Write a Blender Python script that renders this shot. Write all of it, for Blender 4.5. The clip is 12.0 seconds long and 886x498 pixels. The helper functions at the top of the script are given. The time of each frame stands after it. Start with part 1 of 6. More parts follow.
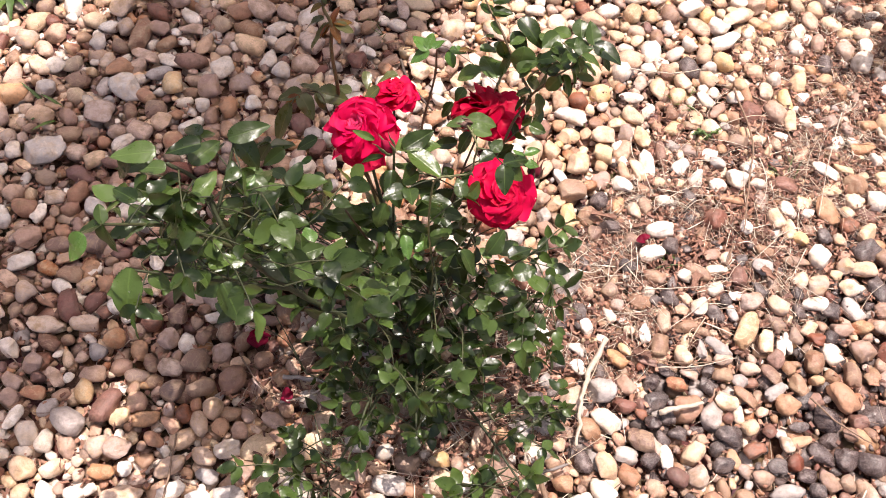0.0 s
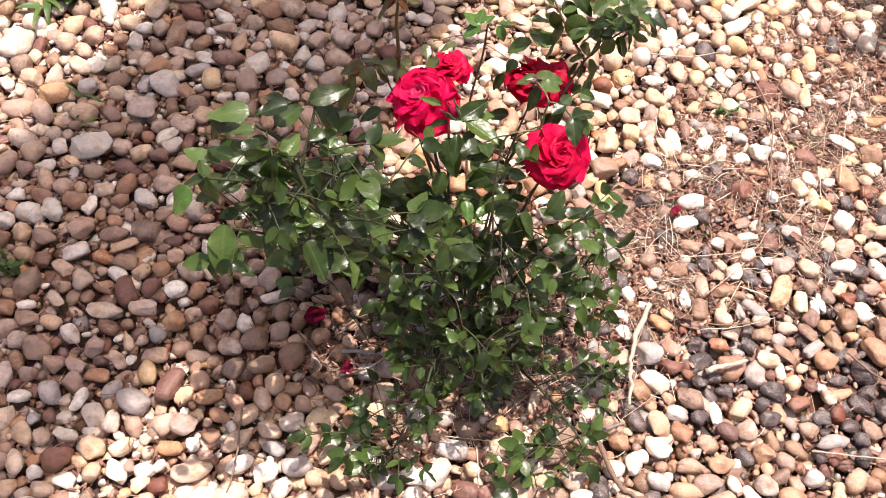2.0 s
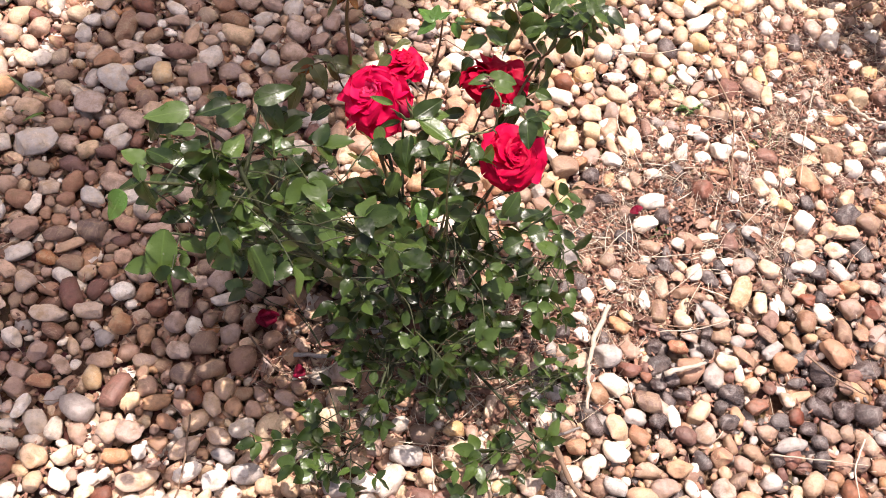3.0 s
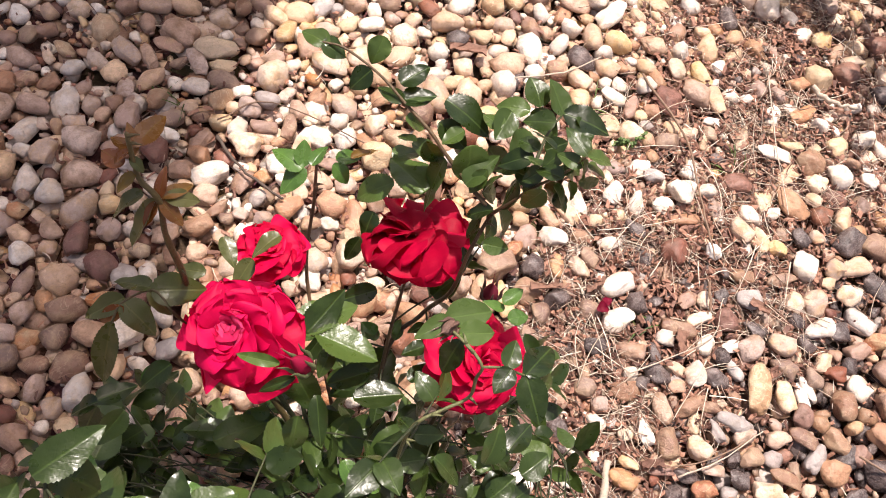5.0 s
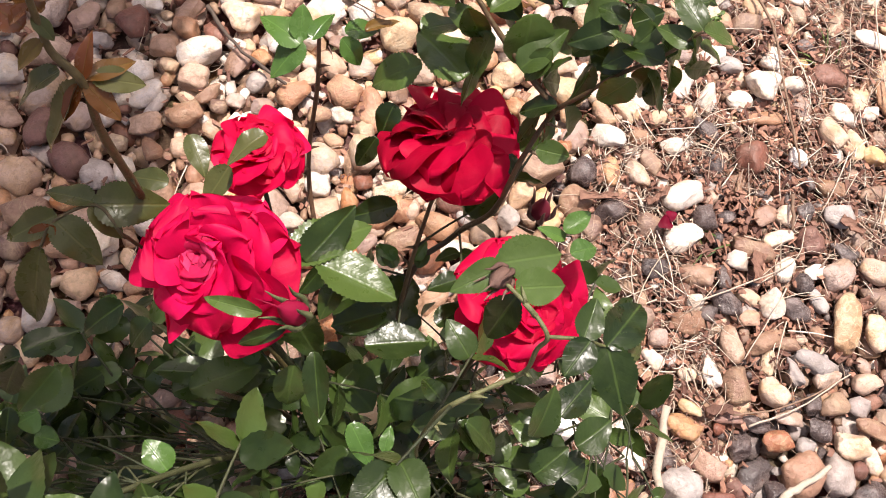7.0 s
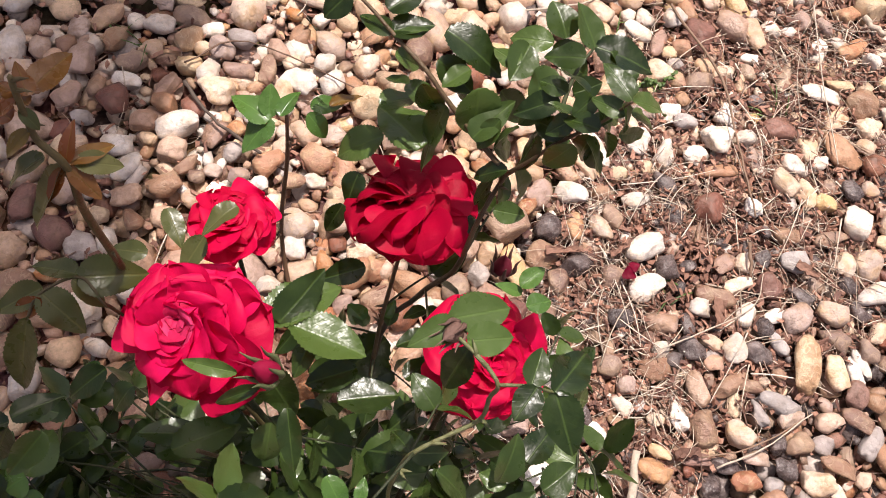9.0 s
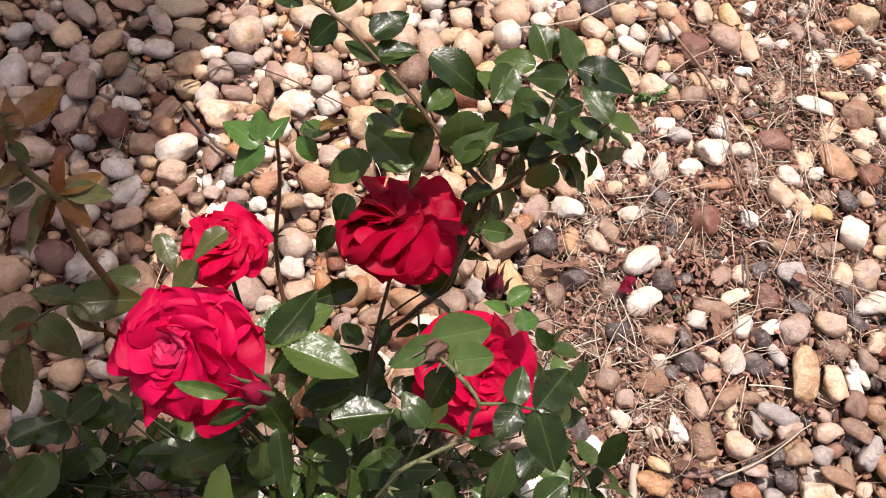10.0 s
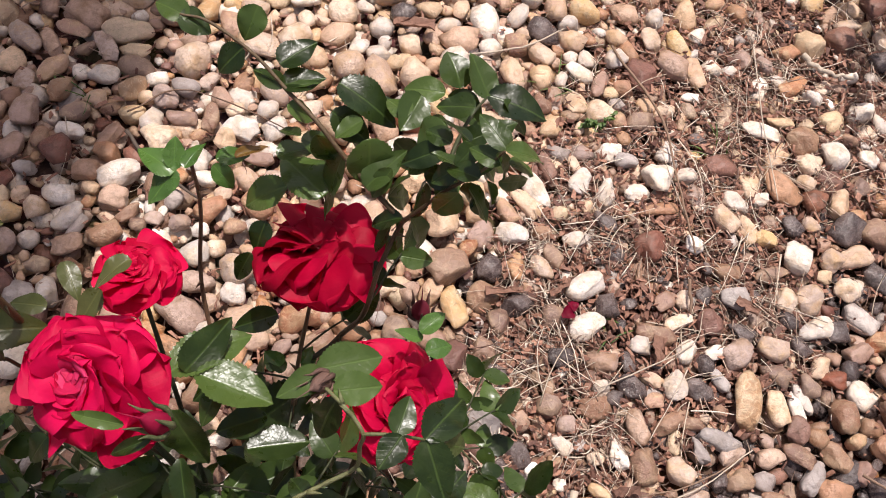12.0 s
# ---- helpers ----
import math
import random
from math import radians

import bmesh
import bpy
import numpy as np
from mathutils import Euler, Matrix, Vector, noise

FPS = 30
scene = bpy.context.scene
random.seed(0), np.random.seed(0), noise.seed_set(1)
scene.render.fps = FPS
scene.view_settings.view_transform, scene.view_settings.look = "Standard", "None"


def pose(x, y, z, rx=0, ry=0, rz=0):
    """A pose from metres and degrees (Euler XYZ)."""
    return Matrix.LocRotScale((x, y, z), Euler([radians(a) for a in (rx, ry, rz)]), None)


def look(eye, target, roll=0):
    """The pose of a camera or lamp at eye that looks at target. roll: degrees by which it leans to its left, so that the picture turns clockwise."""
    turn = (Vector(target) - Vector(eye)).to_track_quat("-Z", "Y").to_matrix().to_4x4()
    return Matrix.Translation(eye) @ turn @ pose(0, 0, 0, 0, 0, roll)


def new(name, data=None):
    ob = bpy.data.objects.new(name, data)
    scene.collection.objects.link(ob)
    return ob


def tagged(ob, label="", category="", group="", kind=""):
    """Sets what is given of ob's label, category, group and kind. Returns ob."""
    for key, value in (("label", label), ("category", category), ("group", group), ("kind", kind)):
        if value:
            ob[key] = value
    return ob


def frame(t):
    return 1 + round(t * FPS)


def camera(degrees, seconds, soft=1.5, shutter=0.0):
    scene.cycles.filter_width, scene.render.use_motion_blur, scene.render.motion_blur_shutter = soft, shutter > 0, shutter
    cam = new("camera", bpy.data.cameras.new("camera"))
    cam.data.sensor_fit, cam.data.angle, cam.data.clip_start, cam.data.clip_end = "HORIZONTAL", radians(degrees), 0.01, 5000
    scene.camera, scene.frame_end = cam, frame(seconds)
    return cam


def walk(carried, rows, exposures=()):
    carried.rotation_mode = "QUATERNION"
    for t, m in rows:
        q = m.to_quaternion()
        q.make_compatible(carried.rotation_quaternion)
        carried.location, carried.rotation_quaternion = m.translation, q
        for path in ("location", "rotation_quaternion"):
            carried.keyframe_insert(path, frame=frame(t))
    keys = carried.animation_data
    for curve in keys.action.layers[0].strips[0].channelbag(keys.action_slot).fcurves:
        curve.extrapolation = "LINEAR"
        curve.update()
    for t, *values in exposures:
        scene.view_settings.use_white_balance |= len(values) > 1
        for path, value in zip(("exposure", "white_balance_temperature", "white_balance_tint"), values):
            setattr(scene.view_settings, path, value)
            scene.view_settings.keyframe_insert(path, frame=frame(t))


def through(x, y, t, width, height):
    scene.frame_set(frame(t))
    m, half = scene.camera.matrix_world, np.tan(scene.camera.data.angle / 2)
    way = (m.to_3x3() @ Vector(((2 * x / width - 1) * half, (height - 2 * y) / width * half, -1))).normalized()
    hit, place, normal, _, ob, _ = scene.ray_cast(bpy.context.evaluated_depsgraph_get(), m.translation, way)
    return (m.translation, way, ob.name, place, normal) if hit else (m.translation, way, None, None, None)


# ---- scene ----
cam = camera(50.9, 12.0, soft=0.95)
PATH = [
    (0, (0.279, 0.263, 1.137), (0.38, 1.223, -0.615), 7.8),
    (0.3, (0.227, 0.217, 1.155), (0.464, 1.298, -0.512), 10.2),
    (0.5, (0.209, 0.202, 1.162), (0.448, 1.364, -0.449), 9.0),
    (0.7, (0.185, 0.2, 1.166), (0.416, 1.41, -0.409), 8.4),
    (1, (0.171, 0.182, 1.156), (0.372, 1.421, -0.401), 7.8),
    (1.3, (0.168, 0.178, 1.146), (0.342, 1.365, -0.454), 7.3),
    (1.5, (0.17, 0.17, 1.141), (0.327, 1.316, -0.49), 7.1),
    (1.7, (0.172, 0.172, 1.137), (0.324, 1.268, -0.529), 7.2),
    (2, (0.177, 0.176, 1.127), (0.338, 1.198, -0.586), 8.2),
    (2.5, (0.183, 0.184, 1.117), (0.387, 1.173, -0.61), 10.5),
    (3, (0.199, 0.201, 1.114), (0.422, 1.201, -0.604), 11.4),
    (3.3, (0.186, 0.209, 1.116), (0.424, 1.225, -0.59), 9.4),
    (3.5, (0.184, 0.24, 1.128), (0.441, 1.228, -0.591), 9.5),
    (3.7, (0.191, 0.29, 1.122), (0.496, 1.262, -0.599), 11.2),
    (5.3, (0.227, 0.658, 0.846), (0.759, 1.402, -0.933), 18.5),
    (5.5, (0.239, 0.671, 0.818), (0.76, 1.397, -0.972), 18.4),
    (6, (0.246, 0.689, 0.768), (0.694, 1.404, -1.046), 15.6),
    (6.2, (0.243, 0.698, 0.752), (0.667, 1.388, -1.077), 15.7),
    (6.5, (0.244, 0.694, 0.753), (0.652, 1.337, -1.096), 17.4),
    (6.7, (0.241, 0.708, 0.76), (0.659, 1.291, -1.107), 20.6),
    (7, (0.246, 0.692, 0.763), (0.678, 1.279, -1.099), 21.5),
    (7.2, (0.248, 0.697, 0.773), (0.705, 1.264, -1.09), 23.7),
    (7.5, (0.249, 0.688, 0.774), (0.743, 1.297, -1.066), 23.4),
    (9.5, (0.252, 0.679, 0.802), (0.732, 1.377, -1.01), 17.4),
    (10, (0.261, 0.676, 0.806), (0.736, 1.394, -1.0), 16.0),
    (10.5, (0.259, 0.666, 0.813), (0.737, 1.398, -0.986), 16.5),
    (11, (0.281, 0.659, 0.819), (0.769, 1.411, -0.969), 16.0),
    (11.5, (0.295, 0.659, 0.818), (0.807, 1.414, -0.963), 16.7),
    (12, (0.301, 0.665, 0.811), (0.814, 1.417, -0.97), 16.7),
]
walk(cam, [(t, look(eye, target, roll)) for t, eye, target, roll in PATH], [(0, 0.78, 6800, 17), (1, 0.71, 6800, 17), (2, 0.78, 6800, 16.5), (3.5, 0.79, 6800, 16.5), (5.5, 0.59, 6850, 15.5), (7.5, 0.62, 6750, 15), (9.5, 0.32, 6700, 15), (11, 0.18, 6650, 14.5), (12, 0.11, 6600, 14.5)])

# ---- the light: high sun from behind the trunk, open sky ----
SUN_EL, SUN_AZ = radians(75), math.atan2(0.52, 0.855)
TO_SUN = Vector((math.cos(SUN_EL) * math.sin(SUN_AZ), math.cos(SUN_EL) * math.cos(SUN_AZ), math.sin(SUN_EL)))
world = bpy.data.worlds.new("sky")
world.use_nodes = True
scene.world = world
wn = world.node_tree.nodes
sky = wn.new("ShaderNodeTexSky")
sky.sky_type, sky.sun_disc = "NISHITA", False
sky.sun_elevation, sky.sun_rotation = SUN_EL, SUN_AZ
sky.air_density, sky.dust_density, sky.ozone_density = 0.6, 5.0, 0.2
world.node_tree.links.new(sky.outputs[0], wn["Background"].inputs[0])
wn["Background"].inputs[1].default_value = 0.119
sun = new("sun", bpy.data.lights.new("sun", "SUN"))
sun.data.energy, sun.data.angle, sun.data.color = 4.0, radians(0.53), (1.0, 0.965, 0.91)
sun.matrix_world = look(TO_SUN * 8, (0, 0, 0))

# ---- materials ----


def material(name):
    m = bpy.data.materials.new(name)
    m.use_nodes = True
    nt = m.node_tree
    return m, nt, nt.nodes["Principled BSDF"]


def node(nt, kind, **values):
    n = nt.nodes.new(kind)
    for key, value in values.items():
        n.inputs[key].default_value = value
    return n


def maths(nt, op, a, b=0.5, c=None):
    n = nt.nodes.new("ShaderNodeMath")
    n.operation = op
    for i, v in enumerate((a, b, c)):
        if v is None:
            continue
        if isinstance(v, (int, float)):
            n.inputs[i].default_value = v
        else:
            nt.links.new(v, n.inputs[i])
    return n.outputs[0]


def mix(nt, factor, a, b, blend="MIX"):
    n = nt.nodes.new("ShaderNodeMix")
    n.data_type, n.blend_type = "RGBA", blend
    for i, v in ((0, factor), (6, a), (7, b)):
        if isinstance(v, (int, float)):
            n.inputs[i].default_value = v
        elif isinstance(v, tuple):
            n.inputs[i].default_value = (*v, 1)
        else:
            nt.links.new(v, n.inputs[i])
    return n.outputs[2]


def noise_tex(nt, coords, scale, detail=4.0, rough=0.55):
    n = node(nt, "ShaderNodeTexNoise", Scale=scale, Detail=detail, Roughness=rough)
    nt.links.new(coords, n.inputs["Vector"])
    return n.outputs["Fac"]


def ramp(nt, value, low, high):
    n = nt.nodes.new("ShaderNodeMapRange")
    n.inputs["From Min"].default_value, n.inputs["From Max"].default_value = low, high
    nt.links.new(value, n.inputs["Value"])
    return n.outputs["Result"]


def bump(nt, bsdf, height, strength, distance):
    n = node(nt, "ShaderNodeBump", Strength=strength, Distance=distance)
    nt.links.new(height, n.inputs["Height"])
    nt.links.new(n.outputs[0], bsdf.inputs["Normal"])


def one_of_many(nt):
    """A random value for each loose piece."""
    island = nt.nodes.new("ShaderNodeNewGeometry").outputs["Random Per Island"]
    own = nt.nodes.new("ShaderNodeObjectInfo").outputs["Random"]
    return maths(nt, "FRACT", maths(nt, "ADD", island, own))


def stone_material(name, rgb, stain, rough=0.42):
    m, nt, bsdf = material(name)
    place = nt.nodes.new("ShaderNodeNewGeometry").outputs["Position"]
    r = one_of_many(nt)
    hsv = node(nt, "ShaderNodeHueSaturation")
    hsv.inputs["Color"].default_value = (*rgb, 1)
    nt.links.new(ramp(nt, r, -24.0, 26.5), hsv.inputs["Hue"])
    nt.links.new(maths(nt, "MULTIPLY_ADD", r, 0.55, 0.72), hsv.inputs["Value"])
    nt.links.new(maths(nt, "MULTIPLY_ADD", maths(nt, "FRACT", maths(nt, "MULTIPLY", r, 7.3)), 0.45, 0.76), hsv.inputs["Saturation"])
    big, fine = noise_tex(nt, place, 55, 5, 0.6), noise_tex(nt, place, 420, 4, 0.7)
    patchy = noise_tex(nt, place, 160, 5, 0.65)
    c = mix(nt, maths(nt, "MULTIPLY", ramp(nt, big, 0.46, 0.66), 0.85), hsv.outputs[0], stain)
    c = mix(nt, maths(nt, "MULTIPLY", ramp(nt, patchy, 0.50, 0.72), 0.55), c, tuple(0.62 * v for v in stain))
    c = mix(nt, maths(nt, "MULTIPLY", ramp(nt, patchy, 0.42, 0.26), 0.5), c, tuple(min(1, 1.3 * v) for v in rgb))
    c = mix(nt, maths(nt, "MULTIPLY", ramp(nt, fine, 0.54, 0.74), 0.5), c, tuple(0.5 * v for v in rgb))
    vein = node(nt, "ShaderNodeTexNoise", Scale=30.0, Detail=3.0, Distortion=2.5)
    nt.links.new(place, vein.inputs["Vector"])
    line = ramp(nt, maths(nt, "ABSOLUTE", maths(nt, "SUBTRACT", vein.outputs["Fac"], 0.5)), 0.022, 0.0)
    c = mix(nt, maths(nt, "MULTIPLY", line, 0.4), c, tuple(min(1, 1.25 * v + 0.03) for v in stain))
    crack = node(nt, "ShaderNodeTexNoise", Scale=48.0, Detail=4.0, Distortion=1.2)
    nt.links.new(place, crack.inputs["Vector"])
    gap = ramp(nt, maths(nt, "ABSOLUTE", maths(nt, "SUBTRACT", crack.outputs["Fac"], 0.56)), 0.014, 0.0)
    c = mix(nt, maths(nt, "MULTIPLY", gap, 0.20), c, tuple(0.35 * v for v in stain))
    nt.links.new(c, bsdf.inputs["Base Color"])
    nt.links.new(maths(nt, "MULTIPLY_ADD", fine, 0.3, rough - 0.15), bsdf.inputs["Roughness"])
    bsdf.inputs["Specular IOR Level"].default_value = 0.5
    bump(nt, bsdf, maths(nt, "SUBTRACT", maths(nt, "ADD", maths(nt, "MULTIPLY", big, 0.8), maths(nt, "MULTIPLY", fine, 0.14)), maths(nt, "MULTIPLY", gap, 0.05)), 1.0, 0.0055)
    return m


STONE = {
    "white": stone_material("white_quartz", (0.76, 0.68, 0.59), (0.58, 0.44, 0.31)),
    "cream": stone_material("cream_stone", (0.66, 0.50, 0.35), (0.50, 0.32, 0.175)),
    "yellow": stone_material("yellow_stone", (0.55, 0.39, 0.215), (0.62, 0.48, 0.32)),
    "tan": stone_material("tan_stone", (0.45, 0.285, 0.175), (0.30, 0.17, 0.095)),
    "orange": stone_material("orange_stone", (0.42, 0.225, 0.115), (0.52, 0.36, 0.21)),
    "brown": stone_material("brown_stone", (0.265, 0.165, 0.105), (0.39, 0.265, 0.17)),
    "red": stone_material("red_brown_stone", (0.25, 0.125, 0.078), (0.15, 0.075, 0.05)),
    "pink": stone_material("pink_stone", (0.50, 0.36, 0.27), (0.32, 0.20, 0.125)),
    "grey": stone_material("grey_stone", (0.47, 0.41, 0.37), (0.30, 0.245, 0.21)),
    "dark": stone_material("dark_stone", (0.080, 0.060, 0.054), (0.21, 0.16, 0.145), 0.27),
}
STONE_NAMES = list(STONE)


def soil_material():
    m, nt, bsdf = material("reddish_soil")
    place = nt.nodes.new("ShaderNodeNewGeometry").outputs["Position"]
    big, fine = noise_tex(nt, place, 9, 5), noise_tex(nt, place, 240, 6, 0.7)
    c = mix(nt, big, (0.070, 0.032, 0.022), (0.15, 0.072, 0.050))
    c = mix(nt, ramp(nt, fine, 0.5, 0.75), c, (0.24, 0.13, 0.09))
    cells = node(nt, "ShaderNodeTexVoronoi", Scale=32.0)
    nt.links.new(place, cells.inputs["Vector"])
    c = mix(nt, 0.35, c, cells.outputs["Color"], "SOFT_LIGHT")
    nt.links.new(c, bsdf.inputs["Base Color"])
    bsdf.inputs["Roughness"].default_value = 0.95
    bump(nt, bsdf, maths(nt, "ADD", fine, cells.outputs["Distance"]), 0.8, 0.006)
    return m


def fibre_material(name, dark, light, rough=0.75):
    """Dry stalks, sticks and bark: colour that differs from piece to piece, with a long grain."""
    m, nt, bsdf = material(name)
    place = nt.nodes.new("ShaderNodeNewGeometry").outputs["Position"]
    c = mix(nt, one_of_many(nt), dark, light)
    grain = noise_tex(nt, place, 300, 5, 0.7)
    c = mix(nt, maths(nt, "MULTIPLY", ramp(nt, grain, 0.45, 0.75), 0.5), c, tuple(0.4 * v for v in dark))
    nt.links.new(c, bsdf.inputs["Base Color"])
    bsdf.inputs["Roughness"].default_value = rough
    bump(nt, bsdf, grain, 0.6, 0.002)
    return m


def leaf_material(name, dark, light, through, rough=0.26):
    m, nt, bsdf = material(name)
    at = nt.nodes.new("ShaderNodeTexCoord").outputs["Object"]
    split = nt.nodes.new("ShaderNodeSeparateXYZ")
    nt.links.new(at, split.inputs[0])
    x, y = split.outputs[0], split.outputs[1]
    place = nt.nodes.new("ShaderNodeNewGeometry").outputs["Position"]
    c = mix(nt, maths(nt, "POWER", one_of_many(nt), 1.7), dark, light)
    c = mix(nt, maths(nt, "MULTIPLY", ramp(nt, noise_tex(nt, place, 90, 4), 0.45, 0.8), 0.3), c, light)
    away = maths(nt, "ABSOLUTE", y)
    mid = ramp(nt, away, 0.028, 0.008)
    side = maths(nt, "FRACT", maths(nt, "MULTIPLY", maths(nt, "SUBTRACT", x, maths(nt, "MULTIPLY", away, 0.75)), 8.0))
    vein = ramp(nt, maths(nt, "ABSOLUTE", maths(nt, "SUBTRACT", side, 0.5)), 0.07, 0.02)
    lines = maths(nt, "MAXIMUM", mid, maths(nt, "MULTIPLY", vein, 0.12))
    c = mix(nt, maths(nt, "MULTIPLY", lines, 0.20), c, tuple(min(1, 2.0 * v) for v in light))
    nt.links.new(c, bsdf.inputs["Base Color"])
    bsdf.inputs["Specular IOR Level"].default_value = 0.41
    puffy = maths(nt, "ADD", maths(nt, "MULTIPLY", lines, -0.16), maths(nt, "MULTIPLY", noise_tex(nt, place, 170, 2), 0.55))
    bump(nt, bsdf, puffy, 0.6, 0.0018)
    nt.links.new(maths(nt, "MULTIPLY_ADD", noise_tex(nt, place, 120, 3), 0.24, rough - 0.12), bsdf.inputs["Roughness"])
    glow = node(nt, "ShaderNodeBsdfTranslucent", Color=(*through, 1))
    both = node(nt, "ShaderNodeMixShader", Fac=0.07)
    nt.links.new(bsdf.outputs[0], both.inputs[1])
    nt.links.new(glow.outputs[0], both.inputs[2])
    nt.links.new(both.outputs[0], nt.nodes["Material Output"].inputs["Surface"])
    return m


LEAF = {
    "green": leaf_material("rose_leaf_green", (0.007, 0.016, 0.003), (0.070, 0.113, 0.026), (0.20, 0.32, 0.02), 0.31),
    "lime": leaf_material("rose_leaf_young", (0.050, 0.11, 0.022), (0.085, 0.165, 0.036), (0.25, 0.42, 0.05)),
    "red": leaf_material("rose_leaf_bronze", (0.17, 0.050, 0.018), (0.115, 0.100, 0.018), (0.45, 0.18, 0.03)),
    "olive": leaf_material("rose_leaf_dull", (0.055, 0.066, 0.018), (0.120, 0.115, 0.040), (0.26, 0.24, 0.05), 0.30),
}


def petal_material(name, deep, bright, heart):
    m, nt, bsdf = material(name)
    at = nt.nodes.new("ShaderNodeTexCoord").outputs["Object"]
    split = nt.nodes.new("ShaderNodeSeparateXYZ")
    nt.links.new(at, split.inputs[0])
    place = nt.nodes.new("ShaderNodeNewGeometry").outputs["Position"]
    c = mix(nt, one_of_many(nt), deep, bright)
    c = mix(nt, maths(nt, "MULTIPLY", ramp(nt, noise_tex(nt, place, 110, 4), 0.45, 0.8), 0.4), c, deep)
    stretch = nt.nodes.new("ShaderNodeMapping")
    stretch.inputs["Scale"].default_value = (2, 26, 2)
    nt.links.new(at, stretch.inputs["Vector"])
    streak = noise_tex(nt, stretch.outputs[0], 1.5, 3)
    c = mix(nt, maths(nt, "MULTIPLY", ramp(nt, streak, 0.5, 0.8), 0.25), c, bright)
    c = mix(nt, ramp(nt, split.outputs[0], 0.30, 0.05), c, heart)
    nt.links.new(c, bsdf.inputs["Base Color"])
    bsdf.inputs["Roughness"].default_value = 0.55
    bsdf.inputs["Specular IOR Level"].default_value = 0.18
    crinkle = noise_tex(nt, place, 130, 3)
    bump(nt, bsdf, maths(nt, "ADD", maths(nt, "MULTIPLY", streak, 0.15), crinkle), 0.32, 0.0022)
    glow = node(nt, "ShaderNodeBsdfTranslucent")
    nt.links.new(c, glow.inputs["Color"])
    both = node(nt, "ShaderNodeMixShader", Fac=0.32)
    nt.links.new(bsdf.outputs[0], both.inputs[1])
    nt.links.new(glow.outputs[0], both.inputs[2])
    nt.links.new(both.outputs[0], nt.nodes["Material Output"].inputs["Surface"])
    return m


PETAL = {
    "pink_red": petal_material("petal_pink_red", (0.50, 0.001, 0.042), (0.82, 0.006, 0.105), (0.80, 0.14, 0.28)),
    "scarlet": petal_material("petal_scarlet", (0.48, 0.0012, 0.032), (0.72, 0.003, 0.070), (0.60, 0.06, 0.11)),
    # crimson, darkened further: the shade on this bloom is in its colour
    "crimson_shaded": petal_material("petal_crimson_shaded", (0.36, 0.0007, 0.020), (0.54, 0.0015, 0.042), (0.45, 0.03, 0.06)),
    "faded": petal_material("petal_faded", (0.16, 0.003, 0.020), (0.28, 0.007, 0.04), (0.22, 0.03, 0.05)),
    "pink_heart": petal_material("petal_pink_heart", (0.60, 0.012, 0.08), (0.80, 0.06, 0.20), (0.82, 0.28, 0.42)),
    "bud": petal_material("petal_bud", (0.34, 0.01, 0.05), (0.44, 0.03, 0.09), (0.34, 0.01, 0.05)),
}
SOIL = soil_material()
STRAW = fibre_material("dry_grass", (0.13, 0.062, 0.045), (0.62, 0.47, 0.36))
PALE_STRAW = fibre_material("pale_dry_grass", (0.55, 0.43, 0.32), (0.84, 0.74, 0.62))
BARK_BITS = fibre_material("bark_crumbs", (0.092, 0.034, 0.024), (0.44, 0.225, 0.150), 0.6)
FLAKE = fibre_material("bark_flake", (0.14, 0.066, 0.045), (0.27, 0.14, 0.095))
WOOD = {
    "bleached": fibre_material("bleached_wood", (0.48, 0.39, 0.30), (0.62, 0.52, 0.42)),
    "grey": fibre_material("grey_wood", (0.20, 0.17, 0.155), (0.40, 0.35, 0.32)),
    "dark": fibre_material("dark_wood", (0.075, 0.050, 0.038), (0.12, 0.085, 0.065)),
    "brown": fibre_material("brown_wood", (0.17, 0.10, 0.065), (0.28, 0.18, 0.12)),
}
CANE = {
    "stem": fibre_material("flower_stem", (0.13, 0.065, 0.035), (0.18, 0.095, 0.05), 0.55),
    "young": fibre_material("young_cane", (0.10, 0.115, 0.04), (0.15, 0.15, 0.06), 0.5),
    "green": fibre_material("green_cane", (0.028, 0.036, 0.012), (0.060, 0.064, 0.022), 0.6),
    "brown": fibre_material("brown_cane", (0.06, 0.042, 0.018), (0.12, 0.075, 0.035), 0.5),
    "red": fibre_material("red_cane", (0.075, 0.054, 0.020), (0.12, 0.088, 0.030), 0.6),
}
GRASS = leaf_material("weed_green", (0.045, 0.090, 0.016), (0.10, 0.16, 0.030), (0.26, 0.40, 0.05), 0.5)
SEPAL = fibre_material("sepal_green", (0.07, 0.095, 0.035), (0.14, 0.155, 0.07), 0.5)
WITHERED = fibre_material("withered_bud", (0.12, 0.062, 0.046), (0.22, 0.125, 0.095), 0.7)


